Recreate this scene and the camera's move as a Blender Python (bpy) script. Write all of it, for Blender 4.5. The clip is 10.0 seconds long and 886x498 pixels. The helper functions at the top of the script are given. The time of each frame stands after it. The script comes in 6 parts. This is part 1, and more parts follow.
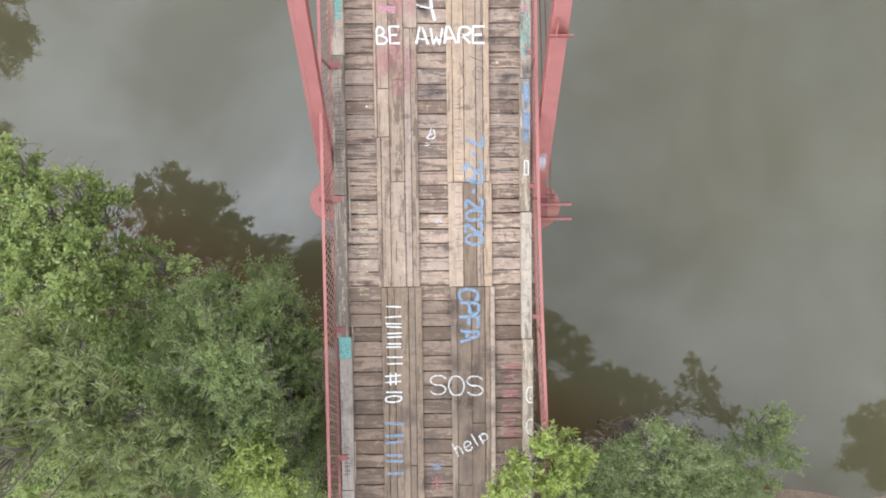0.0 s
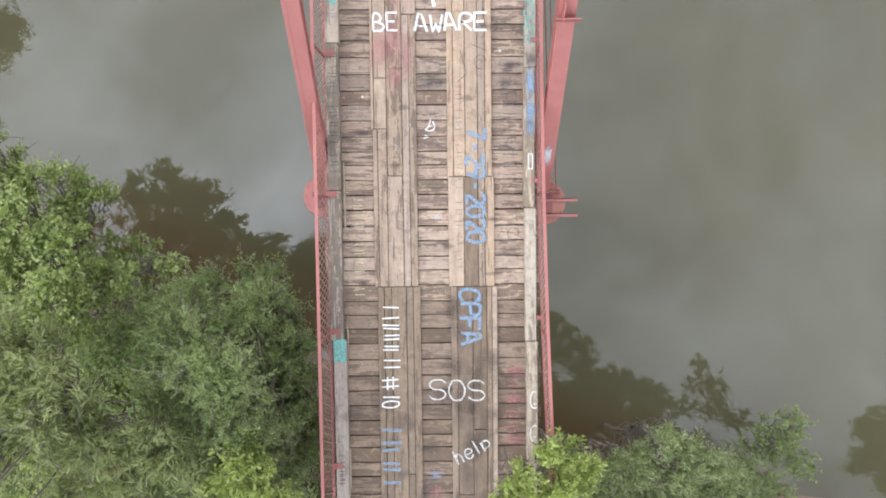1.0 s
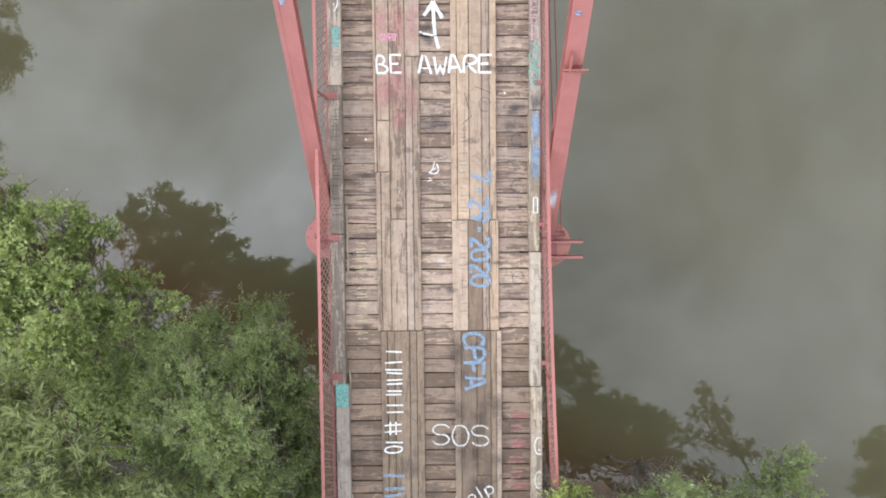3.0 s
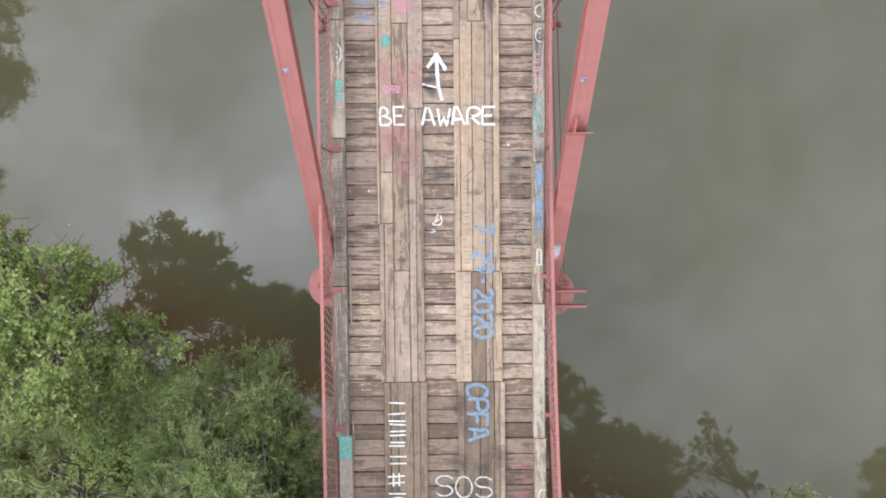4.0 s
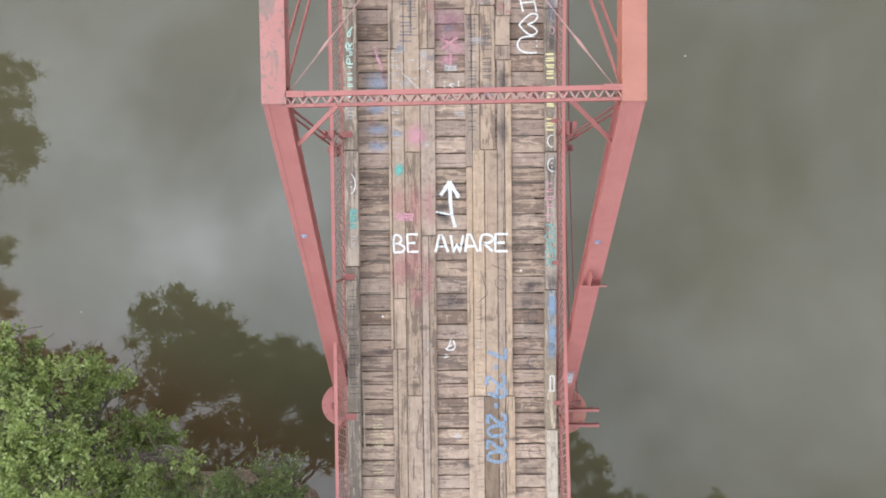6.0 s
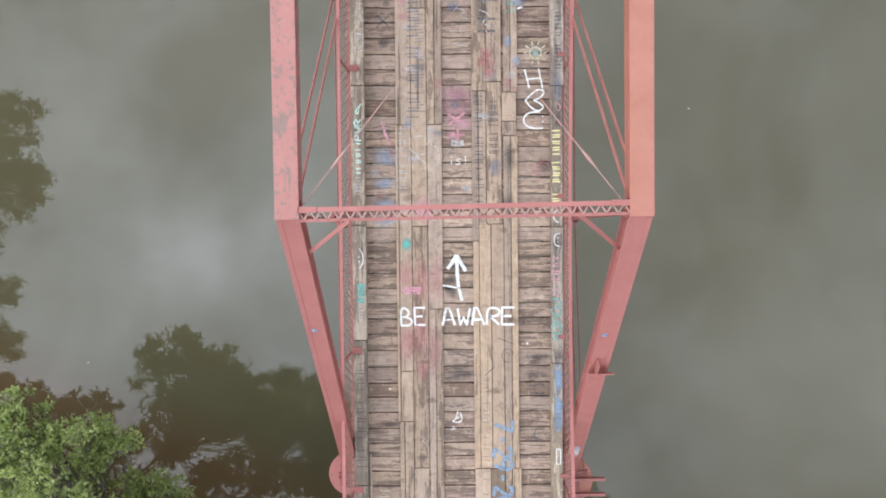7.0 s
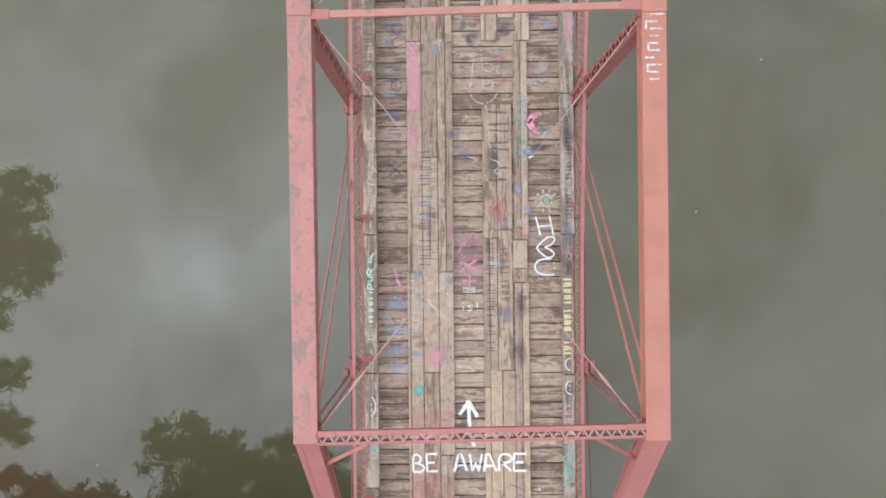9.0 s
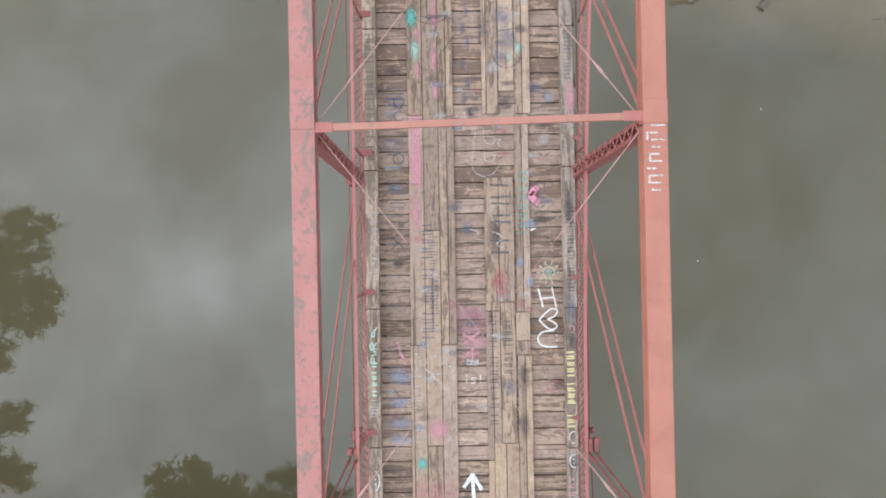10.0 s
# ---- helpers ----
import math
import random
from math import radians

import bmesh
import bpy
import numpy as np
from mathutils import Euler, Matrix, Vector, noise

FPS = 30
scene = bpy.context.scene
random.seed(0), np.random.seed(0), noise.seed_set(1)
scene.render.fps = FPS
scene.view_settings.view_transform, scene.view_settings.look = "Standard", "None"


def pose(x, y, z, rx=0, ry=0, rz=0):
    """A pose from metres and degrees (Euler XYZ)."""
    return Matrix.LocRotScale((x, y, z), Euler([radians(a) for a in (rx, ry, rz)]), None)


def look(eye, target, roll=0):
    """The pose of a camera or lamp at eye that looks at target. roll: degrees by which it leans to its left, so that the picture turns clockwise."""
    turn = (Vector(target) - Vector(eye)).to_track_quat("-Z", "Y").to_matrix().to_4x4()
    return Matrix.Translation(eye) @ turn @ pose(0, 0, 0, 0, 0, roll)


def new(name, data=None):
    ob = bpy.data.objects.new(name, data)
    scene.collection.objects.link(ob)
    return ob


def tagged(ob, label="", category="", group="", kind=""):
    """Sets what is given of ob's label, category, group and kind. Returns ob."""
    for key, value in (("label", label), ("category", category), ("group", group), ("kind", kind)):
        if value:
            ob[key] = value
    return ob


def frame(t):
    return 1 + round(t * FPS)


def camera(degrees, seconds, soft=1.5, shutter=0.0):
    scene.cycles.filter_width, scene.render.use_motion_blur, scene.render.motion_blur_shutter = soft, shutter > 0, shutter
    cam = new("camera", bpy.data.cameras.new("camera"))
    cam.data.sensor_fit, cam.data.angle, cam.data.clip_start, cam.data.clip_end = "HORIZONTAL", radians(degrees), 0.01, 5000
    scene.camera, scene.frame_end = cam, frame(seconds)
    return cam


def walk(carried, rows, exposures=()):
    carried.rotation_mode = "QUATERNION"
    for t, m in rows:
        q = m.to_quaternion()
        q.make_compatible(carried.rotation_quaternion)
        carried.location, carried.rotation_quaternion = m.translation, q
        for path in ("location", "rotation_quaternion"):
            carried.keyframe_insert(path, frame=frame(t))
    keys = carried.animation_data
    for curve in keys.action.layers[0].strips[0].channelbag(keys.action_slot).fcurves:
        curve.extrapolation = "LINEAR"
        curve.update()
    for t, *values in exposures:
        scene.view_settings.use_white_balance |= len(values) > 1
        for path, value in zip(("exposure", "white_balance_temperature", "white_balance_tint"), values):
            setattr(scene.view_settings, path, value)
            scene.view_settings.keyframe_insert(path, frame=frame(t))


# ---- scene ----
cam = camera(66.0, 10.0, soft=1.8)
# seconds, place, and the turns about x, y and z; the camera looks straight down at 0, 0, 0
WAY = [
    (0, -0.006, 0.729, 12.657, -3.763, -0.839, -0.647),
    (0.5, 0.004, 0.683, 12.32, -3.774, -0.853, -0.663),
    (1, 0.003, 0.65, 12.049, -3.764, -0.853, -0.637),
    (1.5, -0.021, 0.688, 11.997, -3.731, -0.841, -0.594),
    (2, -0.03, 0.795, 11.966, -3.671, -0.817, -0.55),
    (2.5, -0.03, 1.018, 11.912, -3.583, -0.783, -0.516),
    (4, -0.062, 2.161, 11.792, -3.138, -0.633, -0.505),
    (4.5, -0.092, 2.604, 11.768, -2.927, -0.572, -0.523),
    (5, -0.129, 3.077, 11.766, -2.686, -0.506, -0.545),
    (5.5, -0.176, 3.585, 11.762, -2.417, -0.438, -0.562),
    (7, -0.298, 5.258, 11.828, -1.457, -0.229, -0.559),
    (7.5, -0.351, 5.836, 11.856, -1.098, -0.162, -0.541),
    (8, -0.387, 6.399, 11.856, -0.725, -0.099, -0.528),
    (8.5, -0.414, 6.95, 11.882, -0.343, -0.041, -0.536),
    (9, -0.434, 7.487, 11.877, 0.041, 0.011, -0.589),
    (9.5, -0.44, 8.031, 11.904, 0.423, 0.056, -0.721),
    (10, -0.45, 8.597, 11.908, 0.795, 0.092, -0.973),
]
walk(cam, [(t, pose(*row)) for t, *row in WAY], [(0.0, 0.22), (2.5, 0.17), (5.0, 0.06), (7.5, -0.05), (10.0, -0.11)])

# ---- world, sun and exposure ----
WATER = -6.1
world = bpy.data.worlds.new("overcast_sky")
scene.world = world
world.use_nodes = True
wn, wl = world.node_tree.nodes, world.node_tree.links
wn.clear()


def wnode(kind, **values):
    n = wn.new(kind)
    for key, value in values.items():
        n.inputs[key].default_value = value
    return n


sky = wn.new("ShaderNodeTexSky")
sky.sky_type, sky.sun_disc = "NISHITA", False
sky.sun_elevation, sky.sun_rotation = radians(31), radians(-76)
w_coord = wn.new("ShaderNodeTexCoord")
w_sep = wn.new("ShaderNodeSeparateXYZ")
wl.new(w_coord.outputs["Generated"], w_sep.inputs[0])
w_up = wn.new("ShaderNodeMath")
w_up.operation, w_up.inputs[1].default_value = "MAXIMUM", 0.12
wl.new(w_sep.outputs["Z"], w_up.inputs[0])
w_flat = wn.new("ShaderNodeCombineXYZ")
for axis in "XY":
    w_div = wn.new("ShaderNodeMath")
    w_div.operation = "DIVIDE"
    wl.new(w_sep.outputs[axis], w_div.inputs[0])
    wl.new(w_up.outputs[0], w_div.inputs[1])
    wl.new(w_div.outputs[0], w_flat.inputs[axis])
w_level = wn.new("ShaderNodeVectorMath")
w_level.operation, w_level.inputs[1].default_value = "ADD", (0.0, 0.0, 1.0)
wl.new(w_flat.outputs[0], w_level.inputs[0])
w_shift = wn.new("ShaderNodeVectorMath")
w_shift.operation = "ADD"
w_shift.inputs[1].default_value = (5.08, -2.28, 0.4)
wl.new(w_flat.outputs[0], w_shift.inputs[0])
w_noise = wnode("ShaderNodeTexNoise", Scale=3.6, Detail=8.0, Roughness=0.6, Distortion=0.25)
wl.new(w_shift.outputs[0], w_noise.inputs["Vector"])
w_ramp = wn.new("ShaderNodeValToRGB")
w_ramp.color_ramp.elements[0].position, w_ramp.color_ramp.elements[0].color = 0.36, (0.69, 0.745, 0.83, 1)
w_ramp.color_ramp.elements[1].position, w_ramp.color_ramp.elements[1].color = 0.66, (1.285, 1.39, 1.56, 1)
w_cover = w_noise.outputs["Fac"]
# brighter cloud banks: place over the head, reach and lift
for bank, reach, lift in (((-0.36, -0.06, 1.0), 0.28, 0.13), ((-0.35, -0.05, 1.0), 0.13, 0.12), ((-0.50, -0.24, 1.0), 0.28, 0.07), ((0.52, -0.20, 1.0), 0.30, 0.10)):
    w_gap = wn.new("ShaderNodeVectorMath")
    w_gap.operation, w_gap.inputs[1].default_value = "DISTANCE", bank
    wl.new(w_level.outputs[0], w_gap.inputs[0])
    w_swell = wn.new("ShaderNodeMapRange")
    w_swell.interpolation_type = "SMOOTHSTEP"
    for slot, value in (("From Min", 0.0), ("From Max", reach), ("To Min", lift), ("To Max", 0.0)):
        w_swell.inputs[slot].default_value = value
    wl.new(w_gap.outputs["Value"], w_swell.inputs["Value"])
    w_sum = wn.new("ShaderNodeMath")
    wl.new(w_cover, w_sum.inputs[0])
    wl.new(w_swell.outputs[0], w_sum.inputs[1])
    w_cover = w_sum.outputs[0]
w_crest = w_ramp.color_ramp.elements.new(0.86)
w_crest.color = (1.9, 2.05, 2.3, 1)
wl.new(w_cover, w_ramp.inputs[0])
w_glow = wn.new("ShaderNodeMapRange")
w_glow.inputs["From Min"].default_value, w_glow.inputs["From Max"].default_value = -0.9, 0.9
w_glow.inputs["To Min"].default_value, w_glow.inputs["To Max"].default_value = 1.68, 0.57
wl.new(w_sep.outputs["X"], w_glow.inputs["Value"])
w_lit = wn.new("ShaderNodeVectorMath")
w_lit.operation = "SCALE"
wl.new(w_ramp.outputs[0], w_lit.inputs[0])
wl.new(w_glow.outputs[0], w_lit.inputs["Scale"])
w_mix = wn.new("ShaderNodeMixRGB")
w_mix.inputs[0].default_value = 0.93
w_dim = wn.new("ShaderNodeMixRGB")
w_dim.blend_type, w_dim.inputs[0].default_value, w_dim.inputs[2].default_value = "MULTIPLY", 1.0, (0.1, 0.1, 0.1, 1)
wl.new(sky.outputs[0], w_dim.inputs[1])
wl.new(w_dim.outputs[0], w_mix.inputs[1])
wl.new(w_lit.outputs[0], w_mix.inputs[2])
w_back = wnode("ShaderNodeBackground", Strength=1.69)
w_out = wn.new("ShaderNodeOutputWorld")
wl.new(w_mix.outputs[0], w_back.inputs[0])
wl.new(w_back.outputs[0], w_out.inputs[0])

sun_data = bpy.data.lights.new("sun", "SUN")
sun_data.energy, sun_data.angle, sun_data.color = 0.7, radians(16), (1.0, 0.96, 0.9)
sun = new("sun", sun_data)
sun.matrix_world = look((-12, 3, 7.5), (0, 0, 0))


# ---- materials ----
class Mat:
    """A node material with short ways to add and join nodes."""

    def __init__(self, name):
        self.m = bpy.data.materials.new(name)
        self.m.use_nodes = True
        self.n, self.l = self.m.node_tree.nodes, self.m.node_tree.links
        self.n.clear()
        self.out = self.n.new("ShaderNodeOutputMaterial")
        self.bsdf = self.n.new("ShaderNodeBsdfPrincipled")
        self.l.new(self.bsdf.outputs[0], self.out.inputs[0])

    def join(self, a, b):
        self.l.new(a, b)

    def coords(self, scale, where="Object", shift=True):
        tc = self.n.new("ShaderNodeTexCoord")
        v = tc.outputs[where]
        if where == "World":
            v = self.n.new("ShaderNodeNewGeometry").outputs["Position"]
        if shift:
            info = self.n.new("ShaderNodeObjectInfo")
            far = self.n.new("ShaderNodeVectorMath")
            far.operation = "SCALE"
            far.inputs[0].default_value = (37.0, 53.0, 29.0)
            self.join(info.outputs["Random"], far.inputs["Scale"])
            add = self.n.new("ShaderNodeVectorMath")
            add.operation = "ADD"
            self.join(v, add.inputs[0])
            self.join(far.outputs[0], add.inputs[1])
            v = add.outputs[0]
        mp = self.n.new("ShaderNodeMapping")
        mp.inputs["Scale"].default_value = scale
        self.join(v, mp.inputs["Vector"])
        return mp.outputs[0]

    def position(self, scale=(1, 1, 1)):
        geo = self.n.new("ShaderNodeNewGeometry")
        mp = self.n.new("ShaderNodeMapping")
        mp.inputs["Scale"].default_value = scale
        self.join(geo.outputs["Position"], mp.inputs["Vector"])
        return mp.outputs[0]

    def noise(self, v, scale, detail=4.0, rough=0.55, distort=0.0):
        n = self.n.new("ShaderNodeTexNoise")
        for key, value in (("Scale", scale), ("Detail", detail), ("Roughness", rough), ("Distortion", distort)):
            n.inputs[key].default_value = value
        self.join(v, n.inputs["Vector"])
        return n.outputs["Fac"]

    def ramp(self, fac, *stops):
        r = self.n.new("ShaderNodeValToRGB")
        e = r.color_ramp.elements
        while len(e) < len(stops):
            e.new(0.5)
        for el, (at, c) in zip(e, stops):
            el.position = at
            el.color = (c, c, c, 1) if isinstance(c, (int, float)) else (*c, 1)
        self.join(fac, r.inputs[0])
        return r.outputs[0]

    def mix(self, fac, a, b, blend="MIX"):
        m = self.n.new("ShaderNodeMixRGB")
        m.blend_type = blend
        for i, value in enumerate((fac, a, b)):
            slot = m.inputs[i]
            if isinstance(value, (int, float)):
                slot.default_value = value if i == 0 else (value, value, value, 1)
            elif isinstance(value, tuple):
                slot.default_value = (*value, 1)
            else:
                self.join(value, slot)
        return m.outputs[0]

    def math(self, op, a, b=0.0):
        m = self.n.new("ShaderNodeMath")
        m.operation = op
        for value, slot in ((a, m.inputs[0]), (b, m.inputs[1])):
            if isinstance(value, (int, float)):
                slot.default_value = value
            else:
                self.join(value, slot)
        return m.outputs[0]

    def random(self):
        return self.n.new("ShaderNodeObjectInfo").outputs["Random"]

    def island(self):
        return self.n.new("ShaderNodeNewGeometry").outputs["Random Per Island"]

    def bump(self, height, strength, distance):
        b = self.n.new("ShaderNodeBump")
        b.inputs["Strength"].default_value, b.inputs["Distance"].default_value = strength, distance
        self.join(height, b.inputs["Height"])
        self.join(b.outputs[0], self.bsdf.inputs["Normal"])

    def finish(self, colour, rough=0.8, metal=0.0):
        if isinstance(colour, tuple):
            self.bsdf.inputs["Base Color"].default_value = (*colour, 1)
        else:
            self.join(colour, self.bsdf.inputs["Base Color"])
        if isinstance(rough, (int, float)):
            self.bsdf.inputs["Roughness"].default_value = rough
        else:
            self.join(rough, self.bsdf.inputs["Roughness"])
        self.bsdf.inputs["Metallic"].default_value = metal
        return self.m


def wood(name, along, pale, mid, dark, patches=0.5, spread=0.35, soil=0.0):
    """Weathered timber: a smooth worn skin that splits off in crisp long flakes, darker wood below, checks, each board its own."""
    m = Mat(name)
    def lengthwise(a, b):
        return (a, b, b) if along == "x" else (b, a, b)

    other = m.n.new("ShaderNodeTexWhiteNoise")
    other.noise_dimensions = "1D"
    m.join(m.random(), other.inputs["W"])
    own = other.outputs["Value"]
    grain = m.noise(m.coords(lengthwise(0.9, 34)), 1.0, 5, 0.6, 0.25)
    tone = m.noise(m.coords(lengthwise(1.2, 3.0)), 1.0, 4, 0.55, 0.4)
    mottle = m.noise(m.coords(lengthwise(1.7, 24)), 1.0, 6, 0.64, 0.3)
    skin = m.mix(m.ramp(grain, (0.28, 0.0), (0.72, 1.0)), m.mix(0.32, mid, pale), m.mix(0.98, mid, pale))
    skin = m.mix(m.ramp(tone, (0.35, 0.0), (0.70, 0.6)), skin, m.mix(0.25, mid, dark))
    skin = m.mix(m.ramp(mottle, (0.50, 0.0), (0.66, 0.55)), skin, m.mix(0.4, mid, dark))
    skin = m.mix(m.ramp(mottle, (0.28, 0.55), (0.48, 0.0)), skin, pale)
    under = m.mix(m.ramp(grain, (0.30, 0.0), (0.70, 1.0)), m.mix(0.85, mid, dark), m.mix(0.45, mid, dark))
    # flakes: some boards have lost most of their skin, others none
    loss = m.noise(m.coords(lengthwise(1.35, 11)), 1.0, 8, 0.66, 0.4)
    loss = m.math("ADD", loss, m.math("MULTIPLY", m.math("SUBTRACT", own, 0.42), -0.17))
    edge_at = patches + 0.0
    c = m.mix(m.ramp(loss, (edge_at, 0.0), (edge_at + 0.014, 0.95)), under, skin)
    lip = m.ramp(loss, (edge_at + 0.004, 0.0), (edge_at + 0.014, 0.6), (edge_at + 0.03, 0.0))
    c = m.mix(lip, c, tuple(min(1.0, v * 1.30) for v in pale))
    # fine splinters and dark slivers
    flake = m.noise(m.coords(lengthwise(2.6, 30)), 1.0, 7, 0.68, 0.3)
    c = m.mix(m.ramp(flake, (0.60, 0.0), (0.64, 0.5)), c, dark)
    c = m.mix(m.ramp(flake, (0.33, 0.5), (0.38, 0.0)), c, tuple(min(1.0, v * 1.2) for v in pale))
    stain = m.noise(m.coords(lengthwise(2.4, 5.5)), 1.0, 8, 0.7, 0.35)
    c = m.mix(m.ramp(stain, (0.60, 0.0), (0.70, 0.45)), c, dark)
    # smudges and scuffs that run on across the boards
    smear = m.noise(m.position(), 7.0, 9, 0.72, 0.6)
    c = m.mix(m.ramp(smear, (0.54, 0.0), (0.60, 0.45)), c, dark)
    c = m.mix(m.ramp(smear, (0.38, 0.42), (0.44, 0.0)), c, tuple(min(1.0, v * 1.22) for v in pale))
    # boards differ: some greyer, some tanner
    c = m.mix(1.0, c, m.ramp(own, (0.1, (0.985, 0.96, 0.90)), (0.5, (1.015, 0.97, 0.875)), (0.9, (1.02, 0.955, 0.815))), "MULTIPLY")
    # thin dark line along each board's long edges: dirt, and painted-in gap shadow
    local = m.n.new("ShaderNodeSeparateXYZ")
    m.join(m.n.new("ShaderNodeTexCoord").outputs["Object"], local.inputs[0])
    edge = m.math("ABSOLUTE", local.outputs["Y" if along == "x" else "X"])
    edge = m.math("ADD", m.math("MULTIPLY", edge, 7.0 if along == "x" else 5.0), m.math("MULTIPLY", m.noise(m.coords(lengthwise(3, 6)), 1.0, 6, 0.7), 1.0))
    c = m.mix(m.ramp(edge, (1.32, 0.0), (1.40, 0.5)), c, tuple(v * 0.9 for v in dark))
    checks = m.ramp(m.noise(m.coords(lengthwise(0.7, 46)), 1.0, 3, 0.5, 0.35), (0.30, 1.0), (0.37, 0.0))
    splits = m.ramp(m.noise(m.coords(lengthwise(0.45, 15)), 1.0, 3, 0.5, 0.3), (0.29, 1.0), (0.325, 0.0))
    checks = m.math("MAXIMUM", checks, splits)
    c = m.mix(m.math("MULTIPLY", checks, 0.72), c, (0.05, 0.037, 0.031))
    value = m.math("ADD", m.math("MULTIPLY", m.random(), spread), 1.0 - spread / 2)
    shade = m.n.new("ShaderNodeVectorMath")
    shade.operation = "SCALE"
    m.join(c, shade.inputs[0])
    m.join(value, shade.inputs["Scale"])
    c = shade.outputs[0]
    if soil:
        grime = m.ramp(m.noise(m.position((1.1, 0.5, 1)), 2.2, 5, 0.65, 0.4), (0.30, soil), (0.75, soil * 0.35))
        c = m.mix(grime, c, (0.14, 0.1, 0.074))
    height = m.mix(0.35, m.ramp(loss, (edge_at, 0.0), (edge_at + 0.014, 1.0)), grain)
    m.bump(m.mix(0.6, height, checks, "SUBTRACT"), 0.55, 0.005)
    return m.finish(c, 0.86)


def paint_red(name, red, rust, wear=0.62, gloss=0.55, spots=9.0, flecks=0.70):
    """Faded red oxide paint with chalky patches, grey worn spots and rust."""
    m = Mat(name)
    a = m.noise(m.position(), 2.2, 6, 0.65, 0.5)
    b = m.noise(m.position((1, 0.6, 1)), spots, 6, 0.6, 0.7)
    d = m.noise(m.position(), 70.0, 3, 0.6)
    c = m.mix(m.ramp(a, (0.3, 0.0), (0.7, 1.0)), red, tuple(min(1, v * 1.16 + 0.015) for v in red))
    c = m.mix(m.ramp(b, (wear, 0.0), (wear + 0.06, 0.75)), c, rust)
    c = m.mix(m.ramp(d, (0.66, 0.0), (0.74, 0.5)), c, tuple(v * 0.6 for v in rust))
    e = m.noise(m.position(), 15.0, 5, 0.65, 0.6)
    c = m.mix(m.ramp(e, (flecks - 0.04, 0.0), (flecks, 0.75)), c, tuple(v * 0.9 + 0.012 for v in rust))
    m.bump(m.mix(0.5, b, d), 0.25, 0.003)
    return m.finish(c, gloss)


PALE, MID, DARK = (0.405, 0.318, 0.265), (0.29, 0.222, 0.185), (0.12, 0.09, 0.079)
MAT_CROSS = wood("weathered_cross_timber", "x", (0.41, 0.312, 0.26), (0.265, 0.193, 0.163), (0.125, 0.089, 0.079), 0.47, 0.34)
MAT_CROSS_PALE = wood("pale_worn_cross_timber", "x", (0.48, 0.375, 0.312), (0.31, 0.23, 0.192), (0.135, 0.10, 0.09), 0.46, 0.34)
MAT_CROSS_SOIL = wood("soiled_cross_timber", "x", (0.36, 0.268, 0.212), (0.235, 0.168, 0.13), (0.10, 0.07, 0.056), 0.50, 0.35, 0.45)
MAT_RUN = wood("worn_runner_timber", "y", PALE, MID, DARK, 0.40, 0.3)
MAT_RUN_NEW = wood("newer_runner_timber", "y", (0.455, 0.355, 0.29), (0.37, 0.282, 0.228), (0.19, 0.138, 0.11), 0.33, 0.16)
MAT_RUN_SOIL = wood("soiled_runner_timber", "y", (0.37, 0.282, 0.218), (0.265, 0.196, 0.15), (0.12, 0.09, 0.07), 0.42, 0.25, 0.5)
MAT_RUN_MUD = wood("muddy_runner_timber", "y", (0.31, 0.232, 0.178), (0.245, 0.18, 0.136), (0.14, 0.1, 0.075), 0.40, 0.10, 0.8)
MAT_CURB = wood("grey_curb_timber", "y", (0.40, 0.345, 0.31), (0.275, 0.232, 0.208), (0.125, 0.104, 0.095), 0.47, 0.25)
MAT_CURB_WORN = wood("worn_pinkish_curb_timber", "y", (0.49, 0.415, 0.36), (0.345, 0.287, 0.25), (0.15, 0.122, 0.108), 0.45, 0.2)
MAT_CURB_PALE = wood("whitewashed_curb_timber", "y", (0.50, 0.435, 0.37), (0.35, 0.30, 0.255), (0.17, 0.14, 0.12), 0.45, 0.15)
MAT_BEAM = wood("dark_stringer_timber", "y", (0.2, 0.16, 0.13), (0.13, 0.1, 0.08), (0.05, 0.04, 0.035), 0.5, 0.3)
MAT_RED = paint_red("faded_red_paint", (0.325, 0.112, 0.096), (0.24, 0.16, 0.15), 0.66)
MAT_RED_WORN = paint_red("patchy_red_paint", (0.335, 0.138, 0.118), (0.19, 0.14, 0.115), 0.55, 0.55, 4.0, 0.60)
MAT_RED_WARM = paint_red("sunbleached_red_paint", (0.335, 0.130, 0.090), (0.28, 0.17, 0.145), 0.69)
MAT_STRUT = paint_red("rust_stained_red_paint", (0.345, 0.15, 0.112), (0.25, 0.15, 0.11), 0.58, 0.6)
MAT_RED_DARK = paint_red("rusty_red_paint", (0.23, 0.07, 0.062), (0.14, 0.07, 0.055), 0.56, 0.65)
MAT_ROD = paint_red("bleached_rod_paint", (0.36, 0.20, 0.17), (0.25, 0.17, 0.145), 0.55)
MAT_CLIP = paint_red("dull_red_clip_paint", (0.27, 0.085, 0.075), (0.17, 0.09, 0.075), 0.58, 0.6)
MAT_LATTICE = paint_red("chalky_lattice_paint", (0.37, 0.205, 0.175), (0.25, 0.165, 0.14), 0.55)
MAT_RIVET = paint_red("rivet_red_paint", (0.27, 0.10, 0.095), (0.18, 0.11, 0.10), 0.55)


